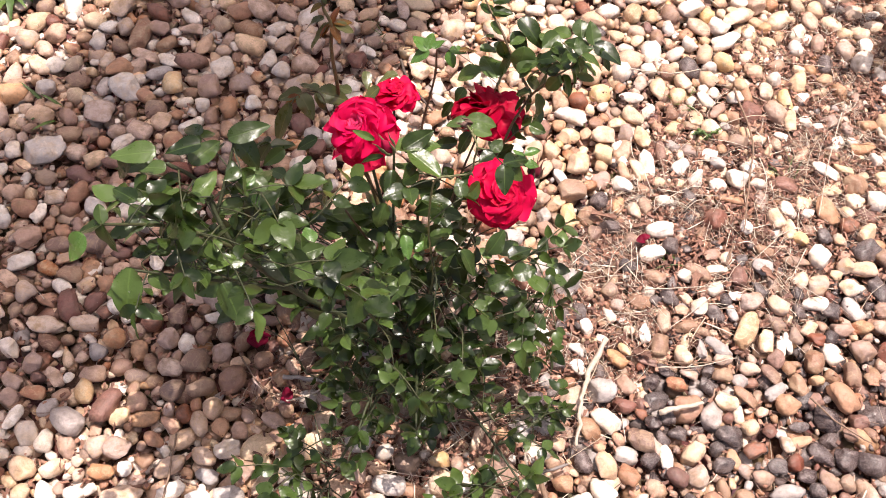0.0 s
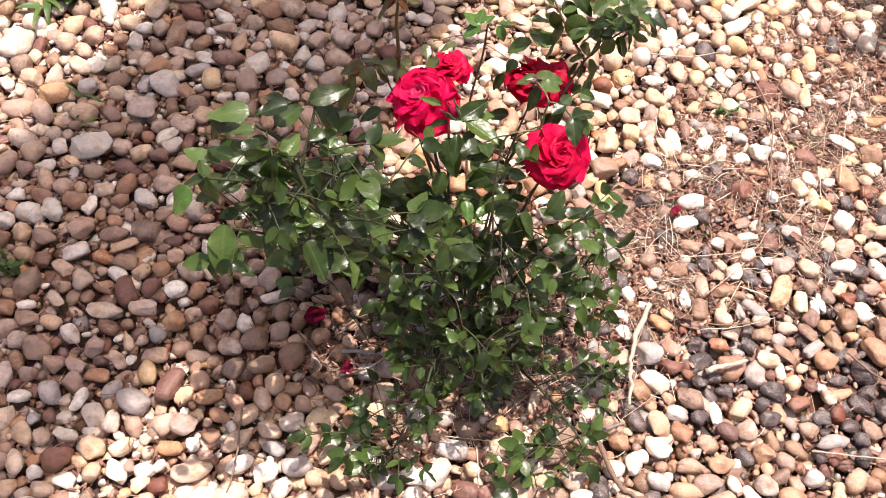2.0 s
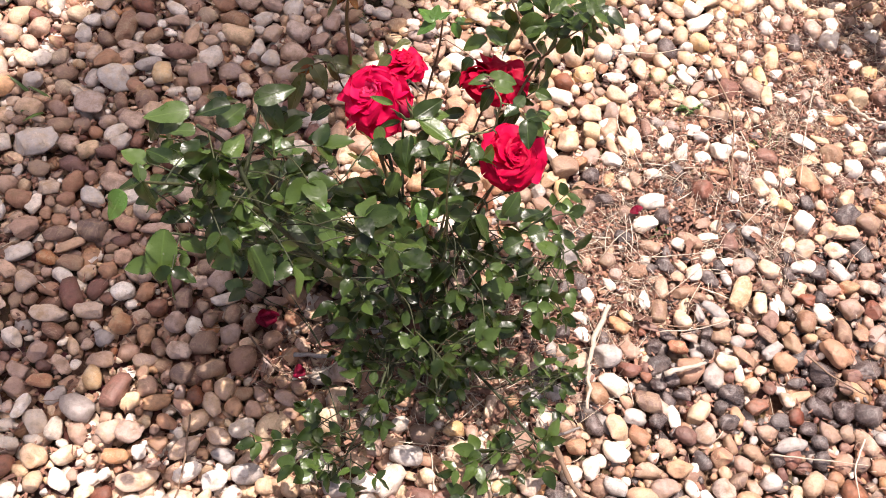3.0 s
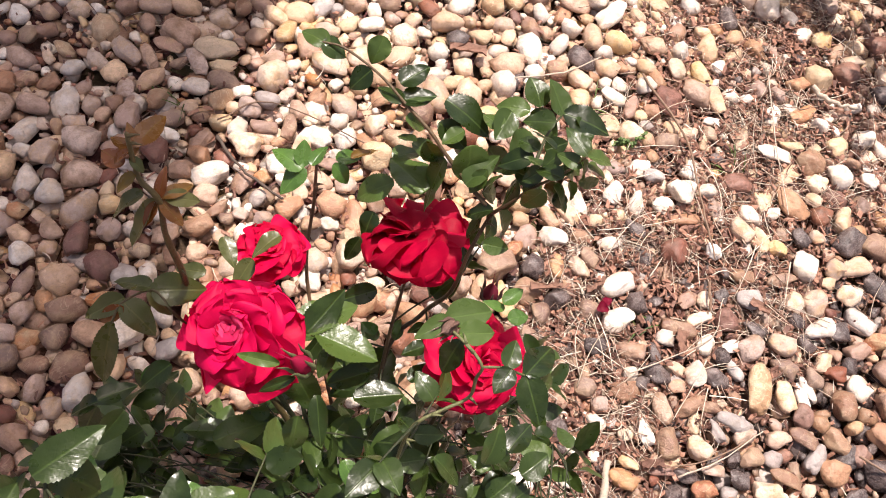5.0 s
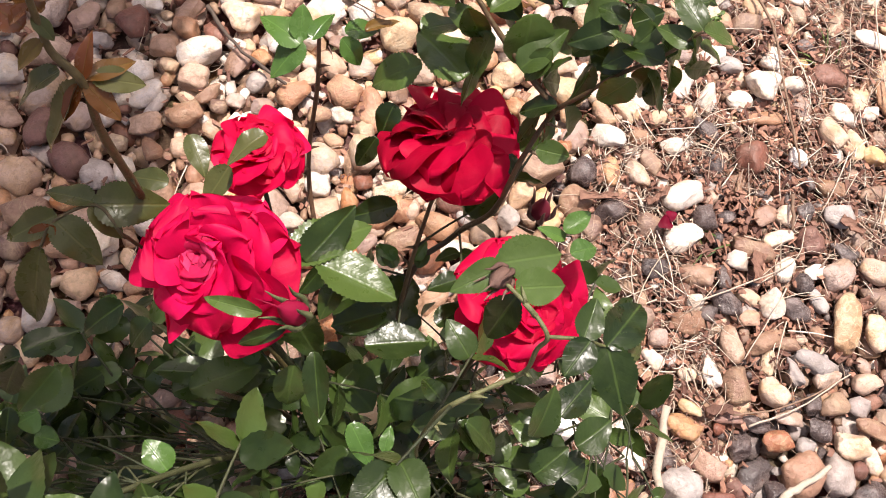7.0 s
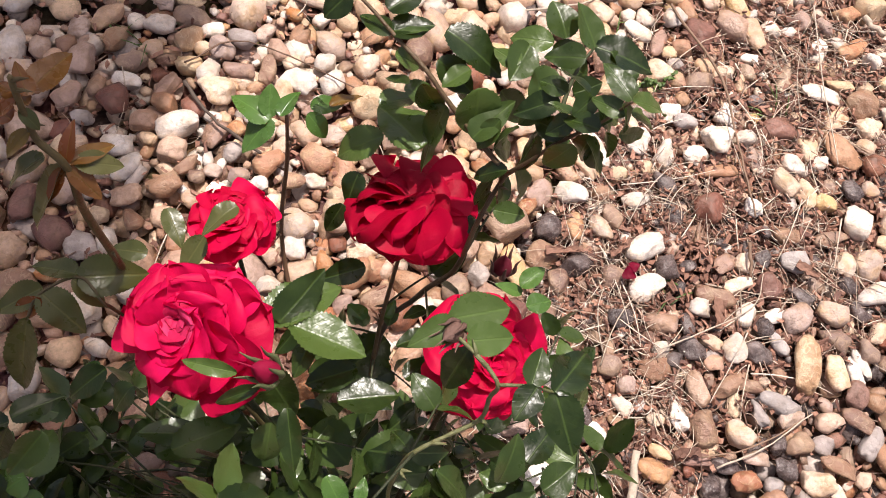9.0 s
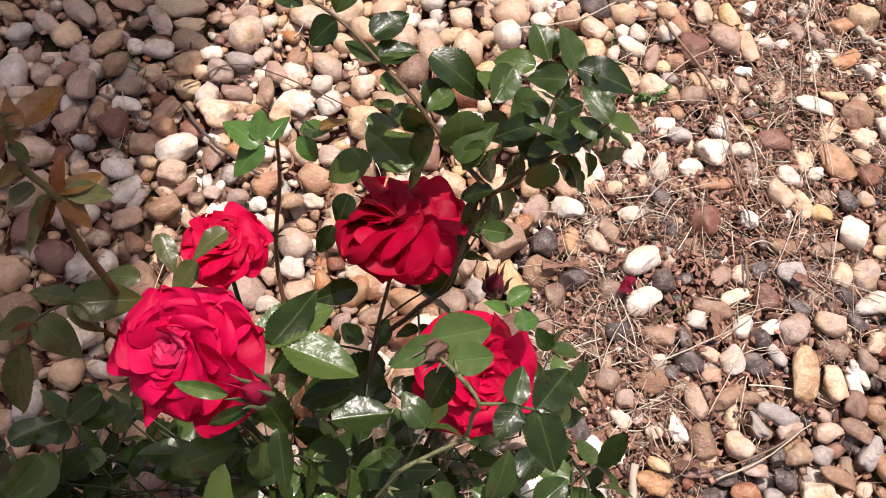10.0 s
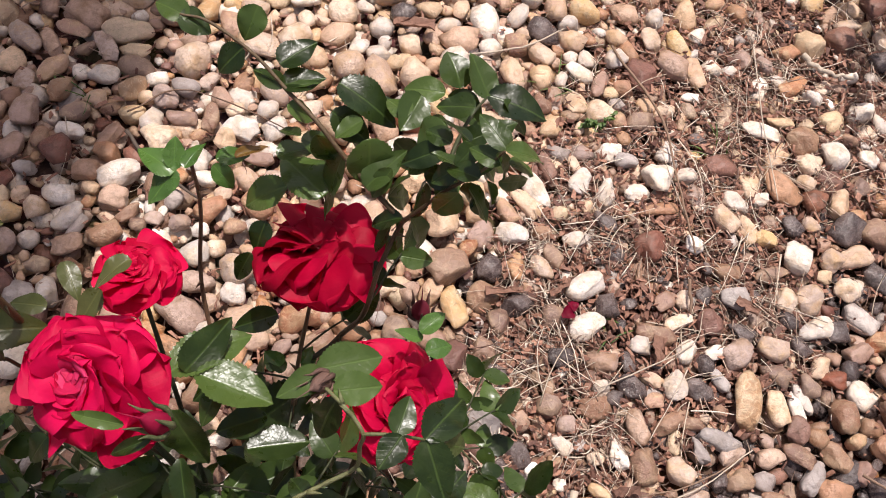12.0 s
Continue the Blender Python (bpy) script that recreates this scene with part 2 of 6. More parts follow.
def trunk_material():
    m, nt, bsdf = material("weathered_bark")
    at = nt.nodes.new("ShaderNodeTexCoord").outputs["Object"]
    squeeze = nt.nodes.new("ShaderNodeMapping")
    squeeze.inputs["Scale"].default_value = (60, 60, 7)
    nt.links.new(at, squeeze.inputs["Vector"])
    ridge, patch = noise_tex(nt, squeeze.outputs[0], 1.0, 7, 0.65), noise_tex(nt, at, 9, 5)
    c = mix(nt, ramp(nt, ridge, 0.35, 0.7), (0.026, 0.021, 0.018), (0.095, 0.080, 0.070))
    c = mix(nt, maths(nt, "MULTIPLY", ramp(nt, patch, 0.5, 0.75), 0.5), c, (0.15, 0.135, 0.12))
    nt.links.new(c, bsdf.inputs["Base Color"])
    bsdf.inputs["Roughness"].default_value = 0.85
    bump(nt, bsdf, ridge, 0.9, 0.012)
    return m


TRUNK = trunk_material()

# ---- building helpers ----


def mesh_of(name, verts, faces, mats, index=None, smooth=True):
    """One mesh from arrays: (n, 3) places and (m, 3) triangles."""
    verts, faces = np.asarray(verts, np.float32), np.asarray(faces, np.int32)
    me = bpy.data.meshes.new(name)
    me.vertices.add(len(verts))
    me.vertices.foreach_set("co", verts.ravel())
    me.loops.add(faces.size)
    me.loops.foreach_set("vertex_index", faces.ravel())
    me.polygons.add(len(faces))
    me.polygons.foreach_set("loop_start", np.arange(0, faces.size, 3, dtype=np.int32))
    me.polygons.foreach_set("use_smooth", np.full(len(faces), smooth))
    for m in mats:
        me.materials.append(m)
    if index is not None:
        me.polygons.foreach_set("material_index", np.asarray(index, np.int32))
    me.update(calc_edges=True)
    me.validate()
    return me


def under(ob, parent):
    """Makes ob a part of parent without moving it."""
    ob.parent = parent
    ob.matrix_parent_inverse = parent.matrix_basis.inverted() if parent.parent is None else (
        (parent.parent.matrix_basis @ parent.matrix_parent_inverse @ parent.matrix_basis).inverted())
    return ob


def part(name, me, parent, label="", m=None):
    ob = new(name, me)
    if m is not None:
        ob.matrix_basis = m
    under(ob, parent)
    return tagged(ob, label) if label else ob


def smooth_line(points, steps=6):
    """A Catmull-Rom line through the points."""
    p = [np.array(q, float) for q in points]
    p = [2 * p[0] - p[1], *p, 2 * p[-1] - p[-2]]
    out = []
    for a, b, c, d in zip(p, p[1:], p[2:], p[3:]):
        for s in np.arange(steps) / steps:
            out.append(0.5 * (2 * b + (c - a) * s + (2 * a - 5 * b + 4 * c - d) * s * s + (3 * b - a - 3 * c + d) * s**3))
    return np.array(out + [p[-2]])


def tube(line, r0, r1, sides=7, lumps=0.0, rng=None):
    """Places and triangles of a tapered stalk along a line."""
    n = len(line)
    ahead = np.gradient(line, axis=0)
    ahead /= np.linalg.norm(ahead, axis=1, keepdims=True) + 1e-9
    ref = np.array([0.31, 0.17, 0.93]) if abs(ahead[0][2]) < 0.8 else np.array([0.95, 0.2, 0.1])
    right = np.cross(ahead, ref)
    right /= np.linalg.norm(right, axis=1, keepdims=True) + 1e-9
    up = np.cross(right, ahead)
    r = np.linspace(r0, r1, n)
    if lumps:
        r = r * (1 + lumps * (rng.random(n) - 0.5))
    a = np.arange(sides) * 2 * math.pi / sides
    ring = line[:, None] + r[:, None, None] * (np.cos(a)[None, :, None] * right[:, None] + np.sin(a)[None, :, None] * up[:, None])
    verts = np.concatenate([ring.reshape(-1, 3), line[:1], line[-1:] + ahead[-1:] * r[-1]])
    i, j = np.meshgrid(np.arange(n - 1), np.arange(sides), indexing="ij")
    k = (j + 1) % sides
    q = np.stack([i * sides + j, i * sides + k, (i + 1) * sides + k, (i + 1) * sides + j], -1).reshape(-1, 4)
    j, k = np.arange(sides), (np.arange(sides) + 1) % sides
    low, high = np.full(sides, n * sides), np.full(sides, n * sides + 1)
    faces = np.concatenate([q[:, :3], q[:, [0, 2, 3]], np.stack([k, j, low], -1), np.stack([(n - 1) * sides + j, (n - 1) * sides + k, high], -1)])
    return verts, faces


def joined(pieces):
    """Several (places, triangles) as one."""
    verts, faces, start = [], [], 0
    for v, f in pieces:
        verts.append(v)
        faces.append(np.asarray(f) + start)
        start += len(v)
    return np.concatenate(verts), np.concatenate(faces)


# ---- stones ----


def pebble_shape(seed, level):
    """A water-worn stone about 2 long, 2 wide and 2 high: rounded, with a few flats and dents."""
    bm = bmesh.new()
    bmesh.ops.create_icosphere(bm, subdivisions=level, radius=1.0)
    v = np.array([q.co for q in bm.verts])
    f = np.array([[q.index for q in g.verts] for g in bm.faces])
    bm.free()
    rng = np.random.default_rng(seed)
    boxy = rng.uniform(0.68, 1.0)
    v = np.sign(v) * np.abs(v) ** boxy
    for _ in range(rng.integers(2, 7)):
        way = rng.normal(size=3)
        way /= np.linalg.norm(way)
        cut = rng.uniform(0.56, 0.9)
        over = np.maximum(v @ way - cut, 0)
        v -= 0.88 * over[:, None] * way
    off = Vector(rng.uniform(-50, 50, 3))
    lump = np.array([noise.noise(Vector(q) * 1.1 + off) * 0.26 + noise.noise(Vector(q) * 2.4 + off) * 0.12 + noise.noise(Vector(q) * 5.5 + off) * 0.05 for q in v])
    v *= (1 + lump)[:, None]
    v /= np.abs(v).max(0)
    return v, f


SHAPES_FINE = [pebble_shape(100 + n, 3) for n in range(18)]
SHAPES = [pebble_shape(100 + n, 2) for n in range(18)]
SHAPES_SMALL = [pebble_shape(100 + n, 1) for n in range(18)]

ground = None


def turned(yaw, tip_x, tip_y):
    return np.array(Euler((tip_x, tip_y, yaw)).to_matrix())


class Gravel:
    """The stones that have been laid, so that others find their room between them."""

    def __init__(self):
        self.cells, self.items = {}, []

    def near(self, x, y):
        i, j = int(x // 0.05), int(y // 0.05)
        for a in (i - 1, i, i + 1):
            for b in (j - 1, j, j + 1):
                yield from self.cells.get((a, b), ())

    def fits(self, x, y, r, slack):
        return all((x - u) ** 2 + (y - v) ** 2 > (slack * (r + s)) ** 2 for u, v, s in self.near(x, y))

    def lay(self, x, y, r):
        self.cells.setdefault((int(x // 0.05), int(y // 0.05)), []).append((x, y, r))


gravel = Gravel()
stone_rng = np.random.default_rng(7)
LAID = []


def stones(colour, rows):
    """Single stones: place, half length, half width in metres and heading in degrees."""
    for x, y, a, b, deg in rows:
        a, b = 1.12 * a, 1.12 * b
        c = min(0.85 * b, 0.016) * stone_rng.uniform(0.8, 1.0)
        LAID.append((colour, x, y, 0.6 * c + 0.003, a, b, c, radians(deg), stone_rng.uniform(-0.12, 0.12), stone_rng.uniform(-0.12, 0.12), True))
        steps = max(1, round(a / b))
        for s in np.linspace(-1, 1, steps) * (a - b) if steps > 1 else (0.0,):
            gravel.lay(x + s * math.cos(radians(deg)), y + s * math.sin(radians(deg)), b)


stones("white", [
    (0.775, 1.017, 0.0173, 0.0163, 148),
    (0.604, 1.000, 0.0153, 0.0113, 131),
    (0.666, 0.978, 0.0140, 0.0091, 160),
    (0.655, 0.927, 0.0218, 0.0133, 5),
    (0.917, 1.043, 0.0212, 0.0097, 139),
    (0.847, 0.972, 0.0145, 0.0090, 127),
    (0.780, 0.939, 0.0095, 0.0087, 67),
    (0.880, 0.893, 0.0177, 0.0163, 126),
    (0.749, 1.166, 0.0157, 0.0096, 126),
    (0.860, 1.104, 0.0120, 0.0055, 153),
    (0.970, 1.098, 0.0113, 0.0074, 114),
    (0.696, 1.038, 0.0156, 0.0102, 34),
    (0.798, 1.044, 0.0097, 0.0091, 142),
    (0.638, 0.888, 0.0168, 0.0125, 175),
    (0.682, 0.856, 0.0112, 0.0091, 153),
    (0.862, 0.821, 0.0191, 0.0110, 174),
    (0.753, 0.829, 0.0136, 0.0068, 1),
    (0.696, 0.810, 0.0146, 0.0110, 63),
])
stones("white", [
    (0.802, 0.755, 0.0160, 0.0059, 80),
    (0.616, 0.767, 0.0167, 0.0083, 90),
    (0.539, 0.772, 0.0123, 0.0084, 109),
    (0.523, 0.741, 0.0125, 0.0086, 142),
    (0.572, 0.791, 0.0111, 0.0073, 107),
    (0.645, 1.044, 0.0243, 0.0109, 104),
    (0.537, 1.119, 0.0255, 0.0113, 161),
    (0.632, 1.163, 0.0177, 0.0085, 171),
    (0.796, 1.285, 0.0244, 0.0122, 19),
    (0.795, 1.171, 0.0120, 0.0116, 114),
    (0.723, 0.837, 0.0136, 0.0095, 30),
    (0.812, 0.760, 0.0164, 0.0064, 92),
    (0.524, 0.716, 0.0133, 0.0085, 150),
    (0.546, 0.552, 0.0185, 0.0111, 140),
    (0.511, 0.532, 0.0157, 0.0113, 63),
    (0.656, 0.491, 0.0169, 0.0096, 114),
])
stones("white", [
    (0.442, 0.491, 0.0145, 0.0113, 169),
    (0.556, 0.642, 0.0203, 0.0118, 135),
    (-0.120, 0.528, 0.0181, 0.0107, 120),
    (0.087, 0.589, 0.0168, 0.0123, 14),
    (0.054, 0.526, 0.0168, 0.0112, 23),
    (0.023, 0.536, 0.0176, 0.0101, 32),
    (-0.035, 0.562, 0.0099, 0.0092, 56),
    (-0.189, 0.578, 0.0163, 0.0087, 157),
    (-0.179, 0.519, 0.0127, 0.0106, 151),
    (-0.123, 0.675, 0.0071, 0.0067, 157),
    (-0.180, 0.621, 0.0164, 0.0079, 67),
    (-0.077, 0.776, 0.0154, 0.0133, 169),
    (0.053, 0.766, 0.0179, 0.0075, 16),
    (0.141, 1.003, 0.0193, 0.0175, 152),
    (0.236, 0.519, 0.0167, 0.0123, 165),
    (0.258, 1.162, 0.0194, 0.0140, 171),
    (0.203, 1.132, 0.0164, 0.0094, 30),
])
stones("white", [
    (0.266, 1.282, 0.0160, 0.0109, 142),
    (0.222, 1.223, 0.0134, 0.0091, 139),
    (0.381, 1.185, 0.0180, 0.0117, 136),
    (0.412, 1.202, 0.0107, 0.0094, 23),
    (0.336, 1.139, 0.0117, 0.0090, 153),
    (0.400, 1.156, 0.0147, 0.0082, 145),
    (0.474, 1.005, 0.0127, 0.0073, 34),
    (0.332, 1.015, 0.0132, 0.0111, 55),
    (0.300, 0.985, 0.0115, 0.0082, 2),
    (0.367, 1.075, 0.0103, 0.0070, 148),
    (-0.132, 1.132, 0.0271, 0.0197, 158),
    (-0.227, 1.010, 0.0316, 0.0226, 16),
    (0.004, 1.177, 0.0188, 0.0161, 75),
    (-0.075, 1.187, 0.0194, 0.0095, 168),
    (-0.146, 1.349, 0.0187, 0.0118, 166),
    (-0.187, 1.214, 0.0136, 0.0112, 68),
    (-0.241, 1.164, 0.0161, 0.0126, 150),
    (-0.246, 1.121, 0.0132, 0.0130, 172),
])
stones("white", [
    (-0.365, 1.202, 0.0274, 0.0207, 58),
    (-0.036, 1.448, 0.0222, 0.0177, 161),
    (0.056, 1.114, 0.0133, 0.0127, 152),
    (-0.120, 1.033, 0.0226, 0.0093, 40),
    (-0.109, 1.015, 0.0150, 0.0103, 17),
    (-0.090, 0.921, 0.0230, 0.0113, 25),
    (-0.135, 0.921, 0.0203, 0.0131, 131),
    (-0.259, 0.900, 0.0141, 0.0138, 76),
    (-0.210, 0.910, 0.0142, 0.0083, 62),
    (-0.219, 0.833, 0.0193, 0.0115, 22),
    (-0.158, 0.801, 0.0131, 0.0094, 144),
    (-0.042, 0.842, 0.0138, 0.0082, 125),
    (-0.205, 0.713, 0.0155, 0.0100, 140),
    (0.642, 1.435, 0.0284, 0.0213, 107),
    (0.746, 1.348, 0.0220, 0.0156, 23),
    (0.790, 1.315, 0.0172, 0.0166, 143),
    (0.781, 1.396, 0.0213, 0.0165, 17),
    (0.610, 1.389, 0.0240, 0.0207, 120),
])
stones("white", [
    (0.654, 1.377, 0.0238, 0.0220, 147),
])
stones("tan", [
    (0.633, 0.995, 0.0111, 0.0078, 177),
    (0.764, 0.987, 0.0212, 0.0072, 165),
    (0.858, 1.144, 0.0221, 0.0143, 124),
    (0.789, 1.134, 0.0120, 0.0095, 153),
    (0.724, 0.891, 0.0146, 0.0085, 15),
    (0.646, 0.787, 0.0180, 0.0104, 78),
    (0.578, 0.728, 0.0165, 0.0102, 140),
    (0.580, 0.574, 0.0136, 0.0121, 129),
    (0.624, 0.531, 0.0164, 0.0113, 8),
    (0.501, 0.486, 0.0181, 0.0140, 175),
    (-0.019, 0.625, 0.0163, 0.0094, 15),
    (-0.006, 0.599, 0.0128, 0.0083, 155),
    (-0.093, 0.681, 0.0170, 0.0111, 175),
    (0.228, 1.177, 0.0121, 0.0101, 171),
    (0.263, 1.360, 0.0200, 0.0155, 143),
])
stones("tan", [
    (0.328, 1.212, 0.0155, 0.0095, 147),
    (0.258, 1.209, 0.0184, 0.0088, 39),
    (0.252, 1.191, 0.0134, 0.0100, 139),
    (0.389, 1.148, 0.0142, 0.0081, 155),
    (0.197, 1.103, 0.0149, 0.0094, 2),
    (-0.145, 1.386, 0.0270, 0.0188, 154),
    (-0.149, 1.163, 0.0212, 0.0147, 21),
    (-0.294, 1.105, 0.0236, 0.0162, 24),
    (0.019, 1.291, 0.0188, 0.0138, 18),
    (-0.242, 0.689, 0.0179, 0.0148, 157),
    (0.859, 1.371, 0.0197, 0.0158, 92),
    (0.726, 1.409, 0.0182, 0.0162, 164),
])
stones("cream", [
    (0.618, 0.960, 0.0158, 0.0088, 111),
    (0.828, 0.956, 0.0153, 0.0124, 100),
    (0.843, 0.939, 0.0159, 0.0095, 83),
    (0.879, 1.132, 0.0206, 0.0103, 76),
    (0.717, 1.200, 0.0175, 0.0120, 105),
    (0.916, 0.926, 0.0101, 0.0077, 151),
    (0.950, 0.991, 0.0143, 0.0109, 144),
    (0.936, 0.973, 0.0100, 0.0081, 134),
    (0.743, 0.886, 0.0102, 0.0085, 59),
    (0.727, 0.866, 0.0147, 0.0079, 1),
    (0.806, 0.816, 0.0149, 0.0125, 143),
    (0.846, 0.857, 0.0119, 0.0098, 54),
    (0.869, 0.850, 0.0153, 0.0129, 64),
    (0.678, 0.823, 0.0101, 0.0064, 132),
    (0.782, 0.760, 0.0167, 0.0110, 76),
    (0.666, 0.738, 0.0147, 0.0120, 98),
])
stones("cream", [
    (0.714, 0.676, 0.0161, 0.0122, 147),
    (0.597, 0.770, 0.0088, 0.0067, 144),
    (0.540, 1.031, 0.0167, 0.0162, 1),
    (0.582, 1.086, 0.0174, 0.0151, 167),
    (0.641, 1.088, 0.0190, 0.0103, 107),
    (0.675, 1.185, 0.0234, 0.0120, 91),
    (0.916, 0.882, 0.0134, 0.0114, 67),
    (0.941, 0.879, 0.0190, 0.0122, 172),
    (0.913, 0.848, 0.0140, 0.0119, 173),
    (0.846, 1.187, 0.0136, 0.0109, 73),
    (0.551, 0.584, 0.0166, 0.0124, 91),
])
stones("cream", [
    (0.743, 0.641, 0.0109, 0.0100, 36),
    (0.492, 0.611, 0.0104, 0.0092, 158),
    (-0.115, 0.748, 0.0188, 0.0117, 0),
    (-0.052, 0.627, 0.0127, 0.0100, 51),
    (-0.032, 0.529, 0.0242, 0.0137, 15),
    (-0.092, 0.513, 0.0127, 0.0087, 54),
    (0.057, 0.580, 0.0152, 0.0101, 159),
    (0.019, 0.567, 0.0190, 0.0103, 40),
    (0.133, 0.549, 0.0202, 0.0096, 36),
    (-0.153, 0.558, 0.0143, 0.0139, 179),
    (-0.203, 0.790, 0.0151, 0.0149, 169),
    (0.085, 0.704, 0.0131, 0.0071, 14),
    (0.044, 1.225, 0.0255, 0.0183, 157),
    (0.096, 1.227, 0.0158, 0.0136, 46),
    (-0.029, 1.222, 0.0202, 0.0105, 72),
    (0.230, 1.157, 0.0086, 0.0076, 142),
    (0.199, 1.344, 0.0210, 0.0112, 109),
])
stones("cream", [
    (0.219, 1.303, 0.0174, 0.0096, 30),
    (0.301, 1.191, 0.0195, 0.0150, 147),
    (0.362, 1.176, 0.0116, 0.0103, 98),
    (0.346, 1.120, 0.0100, 0.0084, 67),
    (0.507, 0.965, 0.0163, 0.0095, 47),
    (0.466, 0.979, 0.0099, 0.0083, 150),
    (0.632, 1.027, 0.0205, 0.0093, 113),
    (0.337, 0.965, 0.0125, 0.0100, 157),
    (0.377, 1.033, 0.0162, 0.0155, 6),
    (0.337, 1.036, 0.0170, 0.0145, 149),
    (0.474, 0.874, 0.0089, 0.0064, 132),
    (-0.165, 1.284, 0.0224, 0.0165, 75),
    (-0.094, 1.353, 0.0177, 0.0143, 29),
    (-0.262, 1.164, 0.0187, 0.0134, 147),
    (-0.330, 1.138, 0.0173, 0.0134, 153),
    (-0.070, 1.072, 0.0153, 0.0134, 166),
    (-0.085, 0.984, 0.0197, 0.0107, 164),
    (-0.157, 0.845, 0.0213, 0.0074, 20),
])
stones("cream", [
    (-0.167, 0.746, 0.0218, 0.0119, 0),
    (-0.041, 0.810, 0.0176, 0.0088, 118),
    (-0.232, 0.762, 0.0154, 0.0075, 130),
    (0.820, 1.337, 0.0336, 0.0124, 33),
    (0.915, 1.469, 0.0217, 0.0192, 64),
    (1.048, 1.422, 0.0283, 0.0231, 158),
    (0.860, 1.444, 0.0272, 0.0184, 157),
    (0.705, 1.437, 0.0294, 0.0151, 159),
])
stones("brown", [
    (0.636, 0.965, 0.0144, 0.0089, 110),
    (0.955, 1.019, 0.0166, 0.0165, 152),
    (0.845, 0.886, 0.0180, 0.0080, 172),
    (0.698, 0.865, 0.0214, 0.0109, 143),
    (0.823, 0.770, 0.0115, 0.0112, 63),
    (0.698, 0.772, 0.0127, 0.0066, 155),
    (0.742, 0.682, 0.0181, 0.0076, 135),
    (0.529, 0.981, 0.0196, 0.0184, 1),
    (0.875, 0.636, 0.0113, 0.0096, 164),
    (0.002, 0.765, 0.0132, 0.0129, 76),
    (0.041, 0.668, 0.0172, 0.0111, 15),
    (0.220, 1.274, 0.0164, 0.0103, 38),
    (0.229, 1.246, 0.0154, 0.0107, 166),
    (0.355, 1.206, 0.0155, 0.0079, 57),
    (0.233, 1.106, 0.0151, 0.0117, 178),
    (0.257, 1.121, 0.0127, 0.0064, 19),
    (-0.127, 1.228, 0.0314, 0.0144, 82),
    (-0.171, 0.863, 0.0191, 0.0108, 11),
])
stones("brown", [
    (-0.126, 0.869, 0.0195, 0.0187, 170),
    (-0.149, 0.819, 0.0167, 0.0115, 163),
])
stones("yellow", [
    (0.886, 1.073, 0.0184, 0.0070, 52),
    (0.857, 0.923, 0.0109, 0.0094, 121),
    (0.947, 1.050, 0.0143, 0.0070, 155),
    (0.588, 0.742, 0.0104, 0.0057, 123),
    (0.523, 0.943, 0.0196, 0.0113, 88),
    (0.582, 1.053, 0.0168, 0.0138, 151),
    (0.631, 1.127, 0.0173, 0.0115, 150),
    (0.287, 1.258, 0.0160, 0.0106, 27),
    (0.298, 1.329, 0.0243, 0.0131, 167),
    (0.302, 1.304, 0.0164, 0.0077, 162),
    (0.437, 1.145, 0.0181, 0.0161, 3),
    (0.801, 1.464, 0.0237, 0.0210, 48),
])
stones("dark", [
    (0.842, 1.054, 0.0118, 0.0065, 166),
    (0.893, 0.929, 0.0119, 0.0102, 105),
    (0.785, 0.837, 0.0153, 0.0091, 139),
    (0.838, 0.837, 0.0113, 0.0083, 135),
    (0.837, 0.807, 0.0121, 0.0093, 116),
    (0.733, 0.821, 0.0104, 0.0097, 146),
    (0.717, 0.799, 0.0145, 0.0096, 143),
    (0.656, 0.821, 0.0140, 0.0104, 137),
    (0.640, 0.714, 0.0132, 0.0067, 147),
    (0.694, 0.694, 0.0129, 0.0089, 138),
    (0.636, 0.816, 0.0083, 0.0071, 142),
    (0.766, 0.886, 0.0098, 0.0075, 57),
    (0.689, 0.899, 0.0085, 0.0066, 149),
    (0.497, 0.716, 0.0106, 0.0103, 81),
    (0.697, 0.716, 0.0097, 0.0078, 65),
    (0.699, 0.590, 0.0147, 0.0098, 13),
    (0.646, 0.629, 0.0118, 0.0105, 157),
    (0.881, 0.810, 0.0138, 0.0107, 166),
])
stones("dark", [
    (0.809, 0.644, 0.0143, 0.0076, 180),
    (0.808, 0.579, 0.0124, 0.0090, 166),
    (0.770, 0.591, 0.0125, 0.0105, 166),
    (0.861, 0.602, 0.0153, 0.0138, 169),
    (0.617, 0.642, 0.0114, 0.0090, 146),
])
stones("pink", [
    (0.767, 1.147, 0.0202, 0.0085, 43),
    (0.718, 0.734, 0.0133, 0.0078, 3),
    (0.753, 0.720, 0.0128, 0.0090, 163),
    (0.671, 0.711, 0.0123, 0.0073, 150),
    (0.582, 0.807, 0.0089, 0.0082, 175),
    (0.601, 0.504, 0.0170, 0.0126, 175),
    (0.666, 0.575, 0.0145, 0.0127, 70),
    (0.677, 0.502, 0.0149, 0.0124, 158),
    (0.434, 0.512, 0.0159, 0.0114, 8),
    (-0.048, 0.587, 0.0185, 0.0127, 163),
    (-0.140, 0.675, 0.0145, 0.0079, 122),
    (-0.170, 0.693, 0.0138, 0.0120, 76),
    (-0.190, 0.669, 0.0127, 0.0104, 148),
    (-0.008, 0.730, 0.0143, 0.0127, 76),
    (0.001, 0.691, 0.0149, 0.0122, 145),
    (-0.006, 1.137, 0.0196, 0.0181, 92),
    (0.136, 1.235, 0.0197, 0.0184, 148),
    (0.247, 1.139, 0.0124, 0.0120, 160),
])
